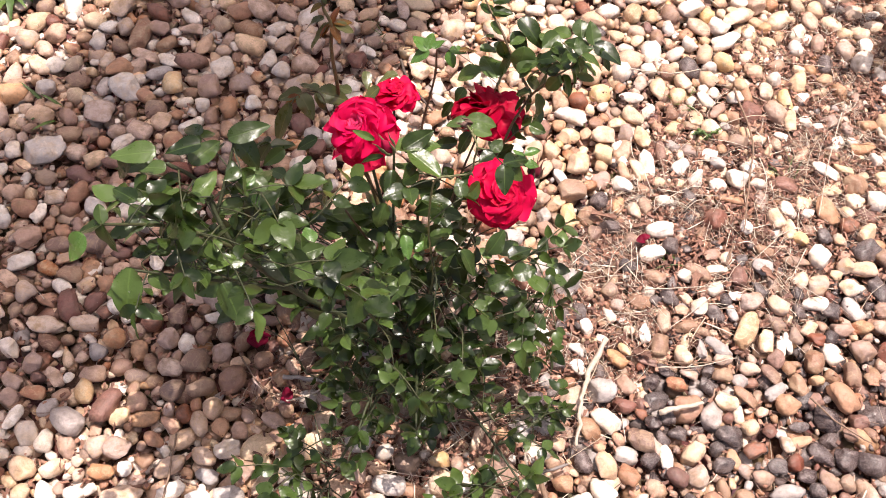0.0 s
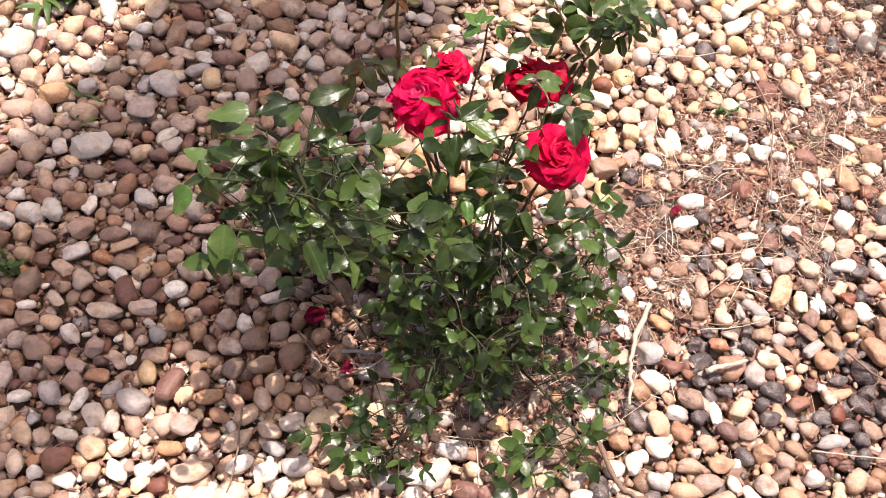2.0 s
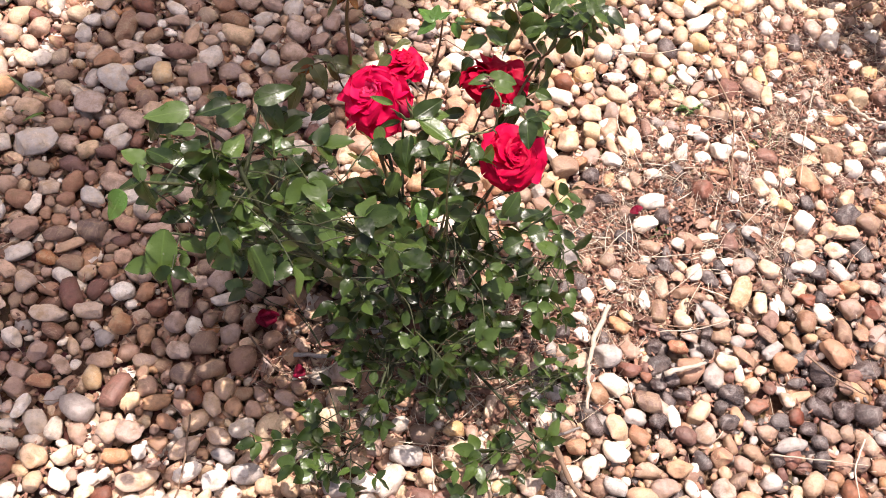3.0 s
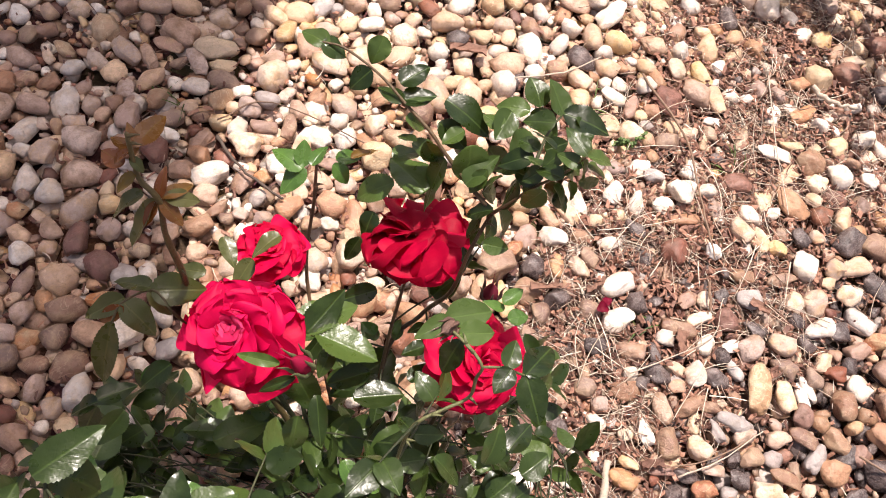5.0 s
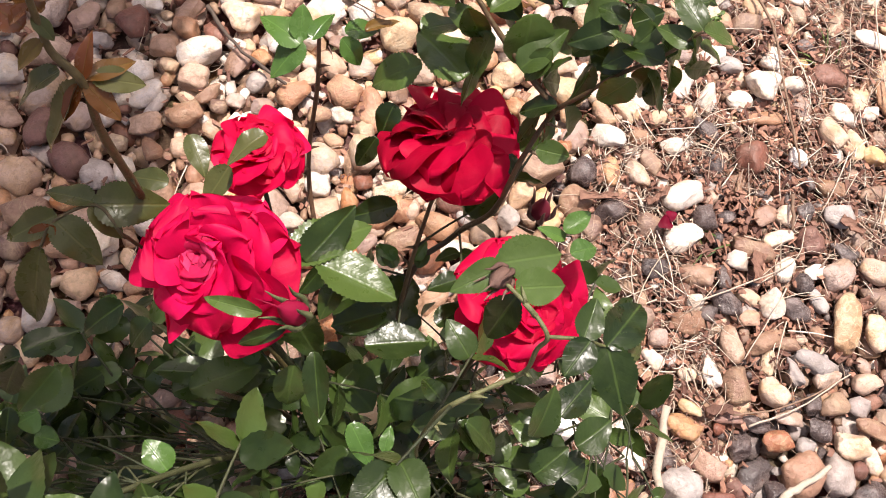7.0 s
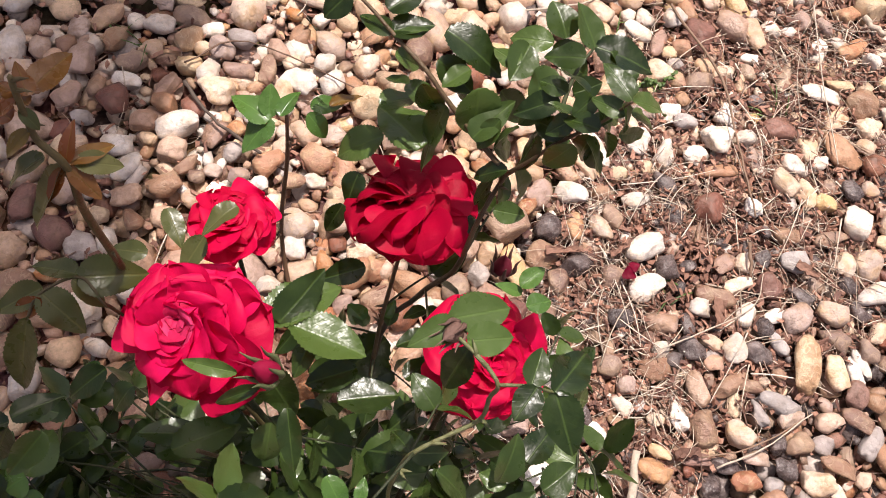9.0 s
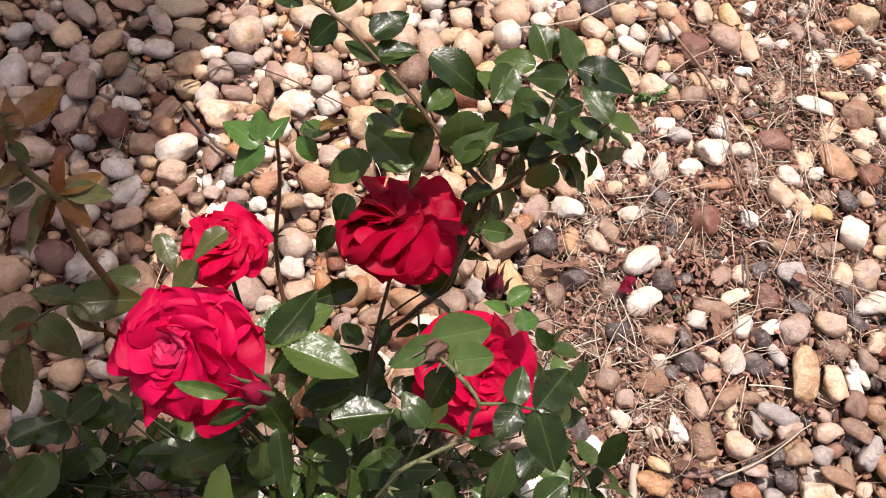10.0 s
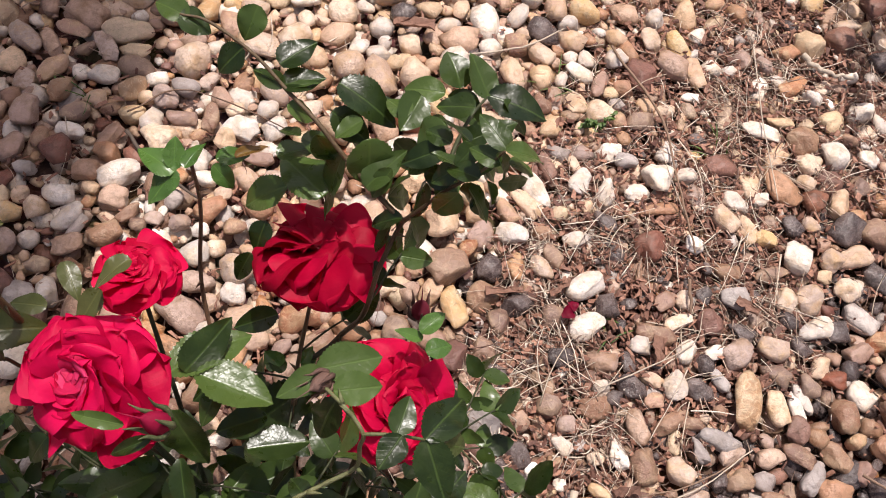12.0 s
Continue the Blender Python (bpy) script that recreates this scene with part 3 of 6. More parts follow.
stones("pink", [
    (0.274, 1.316, 0.0203, 0.0089, 96),
    (0.223, 1.331, 0.0179, 0.0083, 100),
    (0.188, 1.254, 0.0162, 0.0139, 55),
    (0.167, 1.219, 0.0146, 0.0102, 17),
    (0.317, 1.240, 0.0131, 0.0107, 137),
    (0.278, 1.109, 0.0077, 0.0074, 139),
    (0.300, 1.097, 0.0093, 0.0085, 150),
    (0.145, 1.121, 0.0120, 0.0108, 46),
    (0.486, 0.971, 0.0126, 0.0083, 40),
    (-0.160, 1.081, 0.0216, 0.0210, 91),
    (-0.113, 1.192, 0.0218, 0.0101, 151),
    (-0.052, 1.250, 0.0182, 0.0110, 167),
    (-0.102, 1.248, 0.0188, 0.0108, 160),
    (-0.081, 1.310, 0.0200, 0.0151, 175),
    (0.051, 1.299, 0.0216, 0.0189, 132),
    (-0.097, 1.055, 0.0177, 0.0153, 147),
    (-0.109, 0.945, 0.0185, 0.0131, 175),
    (-0.106, 0.897, 0.0149, 0.0102, 31),
])
stones("pink", [
    (-0.214, 0.868, 0.0171, 0.0160, 26),
    (-0.266, 0.858, 0.0189, 0.0118, 160),
    (-0.045, 0.874, 0.0212, 0.0083, 176),
    (-0.061, 0.806, 0.0196, 0.0147, 140),
    (-0.086, 0.828, 0.0126, 0.0105, 25),
    (0.017, 0.790, 0.0118, 0.0092, 0),
    (-0.262, 0.733, 0.0164, 0.0112, 159),
    (-0.230, 0.809, 0.0155, 0.0092, 136),
])
stones("orange", [
    (0.983, 1.088, 0.0209, 0.0091, 9),
    (0.671, 0.803, 0.0090, 0.0077, 151),
    (0.654, 0.696, 0.0154, 0.0093, 172),
    (0.682, 0.544, 0.0128, 0.0124, 70),
    (0.804, 0.624, 0.0170, 0.0072, 14),
    (0.012, 0.619, 0.0134, 0.0091, 127),
    (-0.063, 0.559, 0.0163, 0.0100, 170),
    (-0.161, 0.654, 0.0155, 0.0094, 169),
    (-0.217, 0.670, 0.0127, 0.0123, 119),
    (-0.075, 0.728, 0.0146, 0.0138, 103),
    (-0.034, 0.646, 0.0123, 0.0122, 104),
    (0.247, 1.346, 0.0163, 0.0089, 142),
    (0.331, 1.104, 0.0159, 0.0097, 12),
    (0.347, 1.081, 0.0129, 0.0075, 1),
    (-0.087, 0.881, 0.0161, 0.0126, 149),
    (-0.181, 0.827, 0.0158, 0.0095, 174),
])
stones("red", [
    (0.933, 0.949, 0.0133, 0.0120, 137),
    (0.757, 0.857, 0.0132, 0.0124, 139),
    (0.791, 0.736, 0.0120, 0.0115, 35),
    (0.617, 0.727, 0.0148, 0.0061, 156),
    (0.668, 1.059, 0.0197, 0.0080, 95),
    (0.853, 0.767, 0.0136, 0.0095, 166),
    (0.641, 0.574, 0.0150, 0.0101, 150),
    (0.744, 0.609, 0.0139, 0.0106, 17),
    (-0.067, 0.638, 0.0241, 0.0147, 61),
    (0.206, 1.202, 0.0169, 0.0160, 166),
    (0.277, 1.181, 0.0132, 0.0107, 114),
    (-0.042, 1.186, 0.0243, 0.0138, 176),
    (-0.105, 1.279, 0.0216, 0.0121, 156),
    (-0.169, 0.975, 0.0224, 0.0115, 166),
    (-0.127, 0.996, 0.0146, 0.0126, 166),
])
stones("grey", [
    (0.753, 1.048, 0.0118, 0.0089, 131),
    (0.793, 0.875, 0.0139, 0.0124, 164),
    (0.742, 0.804, 0.0133, 0.0076, 98),
    (0.714, 0.750, 0.0197, 0.0088, 137),
    (0.691, 0.746, 0.0140, 0.0066, 100),
    (0.784, 0.691, 0.0150, 0.0087, 37),
    (0.738, 0.703, 0.0110, 0.0082, 138),
    (0.540, 0.510, 0.0153, 0.0114, 146),
    (-0.110, 0.617, 0.0229, 0.0153, 148),
    (0.093, 0.532, 0.0184, 0.0123, 5),
    (0.065, 0.557, 0.0144, 0.0087, 152),
    (-0.216, 0.632, 0.0183, 0.0125, 134),
    (0.202, 0.513, 0.0183, 0.0121, 158),
    (0.261, 0.720, 0.0182, 0.0131, 164),
    (0.211, 1.121, 0.0143, 0.0066, 44),
    (0.176, 1.194, 0.0109, 0.0078, 153),
    (0.339, 1.249, 0.0154, 0.0108, 131),
    (0.301, 1.125, 0.0109, 0.0084, 59),
])
stones("grey", [
    (-0.086, 1.160, 0.0202, 0.0104, 29),
])
stones("grey", [
    (0.776, 0.558, 0.0222, 0.0099, 3),
])
stones("pink", [
    (0.834, 0.573, 0.0171, 0.0093, 126),
    (0.788, 0.620, 0.0121, 0.0090, 97),
    (0.770, 0.820, 0.0152, 0.0124, 3),
    (0.710, 0.533, 0.0151, 0.0108, 145),
])
stones("brown", [
    (0.716, 0.712, 0.0136, 0.0096, 178),
    (0.840, 0.733, 0.0155, 0.0137, 51),
    (0.726, 0.550, 0.0187, 0.0088, 152),
    (0.676, 0.779, 0.0206, 0.0079, 16),
    (0.781, 0.714, 0.0157, 0.0091, 119),
    (0.806, 0.723, 0.0103, 0.0096, 42),
    (0.892, 0.718, 0.0161, 0.0104, 90),
    (0.857, 0.573, 0.0129, 0.0101, 153),
])
stones("tan", [
    (0.796, 0.672, 0.0163, 0.0130, 143),
    (0.912, 0.751, 0.0159, 0.0140, 118),
    (0.706, 0.486, 0.0172, 0.0124, 161),
    (0.873, 0.686, 0.0215, 0.0142, 121),
])
stones("yellow", [
    (0.756, 0.776, 0.0264, 0.0134, 55),
])


def litter_share(x, y):
    """How far dry grass and bark crumbs hide the gravel: a strip from the bush towards the right and behind."""
    s = (x - 0.52) * 0.80 + (y - 0.78) * 0.60
    d = -(x - 0.52) * 0.60 + (y - 0.78) * 0.80
    w = 0.10 + 0.18 * max(0, min(1, s / 0.55))
    strip = max(0.0, 1 - ((d + 0.01) / w) ** 4) * (1 if -0.14 < s < 0.30 else 0.88 if 0 < s < 1.1 else 0)
    foot = max(0.0, 1 - ((x - 0.36) / 0.24) ** 2 - ((y - 0.66) / 0.13) ** 2)
    wobble = 0.45 * noise.noise((x * 8, y * 8, 3.3)) + 0.2 * noise.noise((x * 21, y * 21, 1.3))
    heap = max(0.0, 1.1 - ((x - 0.13) / 0.075) ** 2 - ((y - 0.68) / 0.045) ** 2)
    dry = 0.9 * max(0.0, 1 - ((x - 1.25) / 0.36) ** 2 - ((y - 1.52) / 0.42) ** 2)
    most = max(strip, foot, heap, dry)
    return max(0.0, min(1.0, 0.95 * most + wobble)) if most > 0.05 else 0.0


def colour_at(x, y):
    r = stone_rng.random()
    dark = 0.0
    if x > 0.42:
        dark = 0.36 * max(0, 1 - ((x - 0.80) / 0.40) ** 2) * max(0, 1 - ((y - 0.75) / 0.28) ** 2) + 0.02
    if r < dark:
        return "dark"
    names = ["white", "cream", "yellow", "tan", "orange", "brown", "red", "pink", "grey"]
    if y > 1.6 or x > 0.4 and y > 1.2:
        share = np.array([0.25, 0.33, 0.17, 0.08, 0.05, 0.03, 0.02, 0.06, 0.01])
    elif x > 0.4 and y > 0.95:
        share = np.array([0.21, 0.24, 0.12, 0.14, 0.07, 0.09, 0.04, 0.07, 0.02])
    elif x > 0.4:
        share = np.array([0.12, 0.08, 0.03, 0.15, 0.06, 0.25, 0.12, 0.10, 0.09])
    elif y > 1.06:
        # paler stones back left, their colour partly lifting the trunk's shade
        share = np.array([0.25, 0.26, 0.05, 0.12, 0.06, 0.07, 0.03, 0.15, 0.01])
    elif y > 0.86:
        share = np.array([0.13, 0.16, 0.05, 0.18, 0.06, 0.20, 0.06, 0.14, 0.02])
    elif y > 0.62:
        share = np.array([0.08, 0.11, 0.04, 0.19, 0.07, 0.27, 0.09, 0.13, 0.02])
    else:
        share = np.array([0.24, 0.25, 0.05, 0.14, 0.05, 0.09, 0.03, 0.13, 0.02])
    return names[stone_rng.choice(9, p=share / share.sum())]


X0, X1, Y0, Y1 = -0.95, 1.75, 0.22, 2.35
TRUNK_X, TRUNK_Y, TRUNK_R = 0.375, 1.80, 0.225


def scatter(tries, small, large, slack, sink, spare):
    for _ in range(tries):
        x, y = stone_rng.uniform(X0, X1), stone_rng.uniform(Y0, Y1)
        if (x - TRUNK_X) ** 2 + (y - TRUNK_Y) ** 2 < (TRUNK_R + 0.005) ** 2:
            continue
        r = small + (large - small) * stone_rng.random() ** 1.4
        if stone_rng.random() < spare * litter_share(x, y) or not gravel.fits(x, y, r, slack):
            continue
        gravel.lay(x, y, r)
        long = stone_rng.uniform(1.02, 1.4)
        a, b = r * long, r / long**0.55
        c = min(b * stone_rng.uniform(0.62, 0.98), 0.017)
        LAID.append((colour_at(x, y), x, y, sink + 0.35 * c + stone_rng.uniform(-0.003, 0.004), a, b, c, stone_rng.uniform(0, math.pi), stone_rng.normal(0, 0.22), stone_rng.normal(0, 0.22), False))


scatter(34000, 0.0125, 0.0205, 0.85, 0.0, 0.94)
scatter(60000, 0.0085, 0.0135, 0.80, 0.0, 0.95)
scatter(90000, 0.0040, 0.0082, 0.78, -0.002, 0.55)
gravel = Gravel()
scatter(26000, 0.010, 0.018, 0.74, -0.012, 0.6)

# ---- ground ----


def ground_sheet():
    steps = np.concatenate([[-60, -20, -8, -4, -2.2], np.linspace(-1.4, 1.4, 71), [2.2, 4, 8, 20, 60]])
    n = len(steps)
    x, y = np.meshgrid(0.4 + steps, 1.2 + steps, indexing="ij")
    z = np.array([0.010 * noise.noise((a * 5, b * 5, 0)) + 0.004 * noise.noise((a * 23, b * 23, 4)) for a, b in zip(x.ravel(), y.ravel())])
    v = np.stack([x.ravel(), y.ravel(), z - 0.014], -1)
    i, j = np.meshgrid(np.arange(n - 1), np.arange(n - 1), indexing="ij")
    q = np.stack([i * n + j, (i + 1) * n + j, (i + 1) * n + j + 1, i * n + j + 1], -1).reshape(-1, 4)
    return mesh_of("ground", v, np.concatenate([q[:, :3], q[:, [0, 2, 3]]]), [SOIL])


ground = tagged(new("ground", ground_sheet()), "reddish soil under river gravel and dry litter", "ground", kind="structure")

# ---- gravel farther off ----


FAR_SHARE = (0.16, 0.20, 0.10, 0.17, 0.06, 0.15, 0.05, 0.09, 0.02)


def far_gravel():
    rng = np.random.default_rng(12)
    v0 = [pebble_shape(400, 1), pebble_shape(401, 1), pebble_shape(402, 1)]
    gx, gy = np.meshgrid(np.arange(-2.6, 3.4, 0.036), np.arange(-1.6, 4.2, 0.036))
    p = np.stack([gx.ravel(), gy.ravel()], -1) + rng.uniform(-0.014, 0.014, (gx.size, 2))
    inside = (p[:, 0] > X0) & (p[:, 0] < X1) & (p[:, 1] > Y0) & (p[:, 1] < Y1)
    reach = np.hypot(p[:, 0] - 0.4, p[:, 1] - 1.3) + rng.normal(0, 0.16, len(p))
    p = p[~inside & (reach < 2.65)]
    verts, faces, index, start = [], [], [], 0
    for x, y in p:
        v, f = v0[int(rng.integers(3))]
        a = rng.uniform(0.018, 0.030)
        yaw = rng.uniform(0, math.pi)
        c, s = math.cos(yaw), math.sin(yaw)
        w = v * (a, 0.75 * a, 0.6 * a)
        verts.append(np.stack([w[:, 0] * c - w[:, 1] * s + x, w[:, 0] * s + w[:, 1] * c + y, w[:, 2] - 0.002], -1))
        faces.append(f + start)
        index.append(np.full(len(f), int(rng.choice(9, p=FAR_SHARE))))
        start += len(v)
    me = mesh_of("gravel", np.concatenate(verts), np.concatenate(faces), list(STONE.values()), np.concatenate(index))
    tagged(new("gravel", me), "rounded river pebbles around the gravel bed", "gravel", kind="stuff")


far_gravel()

# ---- tree trunk ----


def tree_trunk():
    rows, sides, tall = 70, 96, 6.5
    v = []
    for i in range(rows + 1):
        h = tall * (i / rows) ** 1.6 - 0.03
        for j in range(sides):
            a = 2 * math.pi * j / sides
            flare = 1 + 0.10 * math.exp(-max(h, 0) / 0.10) - 0.03 * h
            ridge = 0.030 * noise.noise((6 * math.cos(a), 6 * math.sin(a), 0.7 * h)) + 0.014 * noise.noise((17 * math.cos(a), 17 * math.sin(a), 2 * h))
            r = TRUNK_R * flare * (1 + ridge * 1.3)
            v.append((r * math.cos(a), r * math.sin(a), h))
    v += [(0, 0, -0.03), (0, 0, v[-1][2] + 0.01)]
    f = []
    for i in range(rows):
        for j in range(sides):
            k = (j + 1) % sides
            f += [(i * sides + j, i * sides + k, (i + 1) * sides + k), (i * sides + j, (i + 1) * sides + k, (i + 1) * sides + j)]
    top = rows * sides
    f += [(top + j, top + (j + 1) % sides, len(v) - 1) for j in range(sides)]
    tree = tagged(new("tree"), "tree with a thick dark grey weathered trunk rising from the gravel", "tree")
    tree.matrix_basis = pose(TRUNK_X, TRUNK_Y, 0)
    part("trunk", mesh_of("trunk", v, f, [TRUNK]), tree, m=pose(TRUNK_X, TRUNK_Y, 0, 0, 0, 20))
    # an unseen second stem, added well above the view to cast shade beside the trunk's
    line = smooth_line([(0.43, 1.80, 2.2), (0.49, 1.80, 2.7), (0.575, 1.80, 3.5), (0.645, 1.80, 4.1), (0.665, 1.80, 4.4), (0.66, 1.80, 4.63)])
    v, f = tube(line, 0.12, 0.085, 20, 0.06, np.random.default_rng(3))
    part("limb", mesh_of("limb", v, f, [TRUNK]), tree)


tree_trunk()

# ---- rose bush ----
FOOT = (0.31, 0.745, 0.0)
bush = tagged(new("rose_bush"), "low rose bush with red double blooms and glossy green leaves", "rose bush")
bush.empty_display_size = 0.05
bush.matrix_basis = pose(*FOOT)
plant_rng = np.random.default_rng(21)


def leaf_shape(seed, nu=37, nv=7):
    """An ovate, saw-edged leaflet, 1 long, from its stalk at the origin along x."""
    rng = np.random.default_rng(seed)
    fold, droop, wave = rng.uniform(0.10, 0.38), rng.uniform(0.02, 0.36), rng.uniform(0.01, 0.03)
    twist = rng.uniform(-0.45, 0.45)
    blunt = rng.uniform(0.70, 0.90)
    phase = rng.uniform(0, 6)
    v = []
    for i in range(nu):
        u = i / (nu - 1)
        half = 0.37 * math.sin(math.pi * u**blunt) ** 0.68 * (1 - 0.24 * u) if 0 < i < nu - 1 else 0.004
        tooth = 1 + (0.05 if i % 2 else -0.025)
        for j in range(nv):
            s = 2 * j / (nv - 1) - 1
            w = half * s * (tooth if abs(s) == 1 else 1)
            z = fold * abs(w) ** 1.2 - droop * u * u + twist * w * (u - 0.3) + wave * math.sin(9 * u + phase) * abs(s) + 0.012 * math.sin(17 * u) * s * s
            v.append((u - 0.015 * abs(s) * (i % 2), w, z))
    f = []
    for i in range(nu - 1):
        for j in range(nv - 1):
            a = i * nv + j
            f += [(a, a + nv, a + nv + 1), (a, a + nv + 1, a + 1)]
    return np.array(v), np.array(f)


LEAF_SHAPES = [leaf_shape(40 + n) for n in range(11)]
SMALL_LEAVES = [leaf_shape(40 + n, 15, 5) for n in range(11)]
LEAF_MESHES = {c: [mesh_of("leaf", v, f, [LEAF[c]]) for v, f in LEAF_SHAPES] for c in LEAF}
leaf_count, loose_leaves = 0, []


def set_leaf(base, along, colour="green", lean=1.1, wide=1.0, stalk=True):
    """One leaflet from its base along a vector; its face looks upward, leaning by chance. Past 300 they join the loose foliage."""
    global leaf_count
    along = Vector(along)
    size = along.length
    x = along.normalized()
    face = Vector((plant_rng.normal(0, lean), plant_rng.normal(-0.12, lean), 1.0))
    y = face.cross(x)
    y = y.normalized() if y.length > 1e-4 else x.orthogonal().normalized()
    z = x.cross(y)
    w = size * wide * plant_rng.uniform(0.94, 1.06)
    m = Matrix((x * size, y * w, z * size)).transposed().to_4x4()
    m.translation = base
    n = int(plant_rng.integers(len(LEAF_SHAPES)))
    if leaf_count < 300:  # the rest is loose foliage
        leaf_count += 1
        part("leaf", LEAF_MESHES[colour][n], bush, m=m)
    else:
        v, f = SMALL_LEAVES[n]
        a = np.array(m)
        loose_leaves.append((v @ a[:3, :3].T + a[:3, 3], f))


def leaves(colour, rows, wide=1.0, lean=0.25):
    """Leaflets one by one: base, the vector to the tip, and for some their own breadth."""
    for x, y, z, dx, dy, dz, *own in rows:
        way = Vector((dx, dy, dz))
        set_leaf(Vector((x, y, z)) - 0.04 * way, 1.10 * way, colour, lean, 0.94 * own[0] if own else 0.86 * wide)


WOODY = []


def cane(points, r0, r1, colour="green", name="cane", thorns=0, owner=None):
    line = smooth_line(points)
    WOODY.extend(line)
    pieces = [tube(line, r0, r1, 8, 0.12, plant_rng)]
    for _ in range(thorns):
        i = int(plant_rng.integers(2, len(line) - 2))
        a = plant_rng.uniform(0, 2 * math.pi)
        out = np.array([math.cos(a), math.sin(a), 0.25])
        pieces.append(tube(np.array([line[i], line[i] + out * 0.0035, line[i] + out * 0.0065 - [0, 0, 0.001]]), 0.0014, 0.0002, 5))
    v, f = joined(pieces)
    part(name, mesh_of(name, v, f, [CANE[colour]]), owner or bush)
    return line


def spray(start, way, size, count=5, colour="green"):
    """A compound leaf: a thin stalk with leaflets in pairs and one at its end."""
    way = Vector(way).normalized()
    side = way.cross(Vector((0, 0, 1))).normalized()
    long = size * (1.0 + 0.55 * (count // 2))
    p = [Vector(start) + way * long * s + Vector((0, 0, 0.10 * long * math.sin(math.pi * s))) for s in (0, 0.3, 0.65, 1.0)]
    v, f = tube(smooth_line(p, 3), 0.0009, 0.0006, 5)
    part("leaf_stalk", mesh_of("leaf_stalk", v, f, [CANE["green"]]), bush)
    set_leaf(p[-1], way * size * 1.1 + Vector((0, 0, plant_rng.normal(-0.1, 0.25) * size)), colour)
    for k in range(count // 2):
        at = p[0].lerp(p[-1], 0.92 - 0.5 * k)
        for s in (-1, 1):
            d = (way * 0.45 + side * s + Vector((0, 0, plant_rng.normal(-0.1, 0.3)))).normalized()
            set_leaf(at, d * size * (0.95 - 0.15 * k) * plant_rng.uniform(0.85, 1.1), colour)


# middle
leaves("green", [
    (0.215, 0.838, 0.150, -0.0330, 0.0110, 0.0000),
    (0.223, 0.833, 0.180, 0.0396, -0.0170, 0.0000),
    (0.189, 0.844, 0.310, -0.0228, -0.0056, -0.0100),
    (0.158, 0.814, 0.330, -0.0199, -0.0134, -0.0100),
    (0.142, 0.832, 0.310, 0.0237, 0.0051, 0.0000),
    (0.144, 0.824, 0.330, -0.0185, 0.0016, -0.0100),
    (0.143, 0.821, 0.330, -0.0141, -0.0096, -0.0200),
    (0.339, 0.859, 0.220, -0.0035, 0.0175, 0.0000),
], 0.95)
# middle
leaves("green", [
    (0.354, 0.855, 0.220, 0.0083, 0.0133, 0.0000),
    (0.347, 0.808, 0.260, 0.0217, 0.0088, 0.0000),
    (0.297, 0.839, 0.280, -0.0143, -0.0145, -0.0100),
    (0.356, 0.798, 0.220, -0.0223, -0.0087, 0.0000),
], 0.95)
# shoot
leaves("lime", [
    (0.304, 0.958, 0.330, -0.0144, 0.0195, 0.0050),
    (0.305, 0.958, 0.330, -0.0191, -0.0101, -0.0100),
    (0.305, 0.960, 0.330, 0.0048, 0.0136, 0.0100),
    (0.311, 0.956, 0.335, 0.0116, 0.0122, 0.0050),
    (0.330, 0.960, 0.330, 0.0186, 0.0003, -0.0000),
    (0.327, 0.956, 0.330, 0.0086, -0.0117, -0.0100),
], 1.1)
# shoot tip
leaves("red", [
    (0.341, 0.959, 0.330, 0.0201, 0.0047, -0.0000),
], 0.62)
# left spray
leaves("green", [
    (0.068, 0.717, 0.460, -0.0359, -0.0055, 0.0000),
    (0.045, 0.715, 0.450, -0.0149, -0.0082, -0.0200),
    (0.100, 0.741, 0.440, -0.0283, -0.0088, 0.0000),
    (0.121, 0.763, 0.420, 0.0334, 0.0106, 0.0100),
    (0.122, 0.770, 0.410, 0.0272, -0.0156, -0.0200),
    (0.091, 0.733, 0.420, 0.0205, 0.0275, 0.0000),
    (0.096, 0.709, 0.400, 0.0131, 0.0237, 0.0100),
    (0.054, 0.679, 0.440, -0.0215, 0.0130, 0.0000),
    (0.047, 0.700, 0.420, 0.0389, -0.0022, 0.0000),
    (0.068, 0.726, 0.420, -0.0267, 0.0019, 0.0000),
    (0.037, 0.643, 0.460, -0.0212, -0.0032, -0.0100),
    (0.037, 0.643, 0.460, 0.0087, -0.0161, -0.0200),
    (0.037, 0.643, 0.460, -0.0051, 0.0191, 0.0000),
    (0.048, 0.656, 0.430, 0.0171, 0.0100, 0.0000),
    (0.075, 0.665, 0.400, 0.0174, 0.0229, 0.0000),
], 0.95)
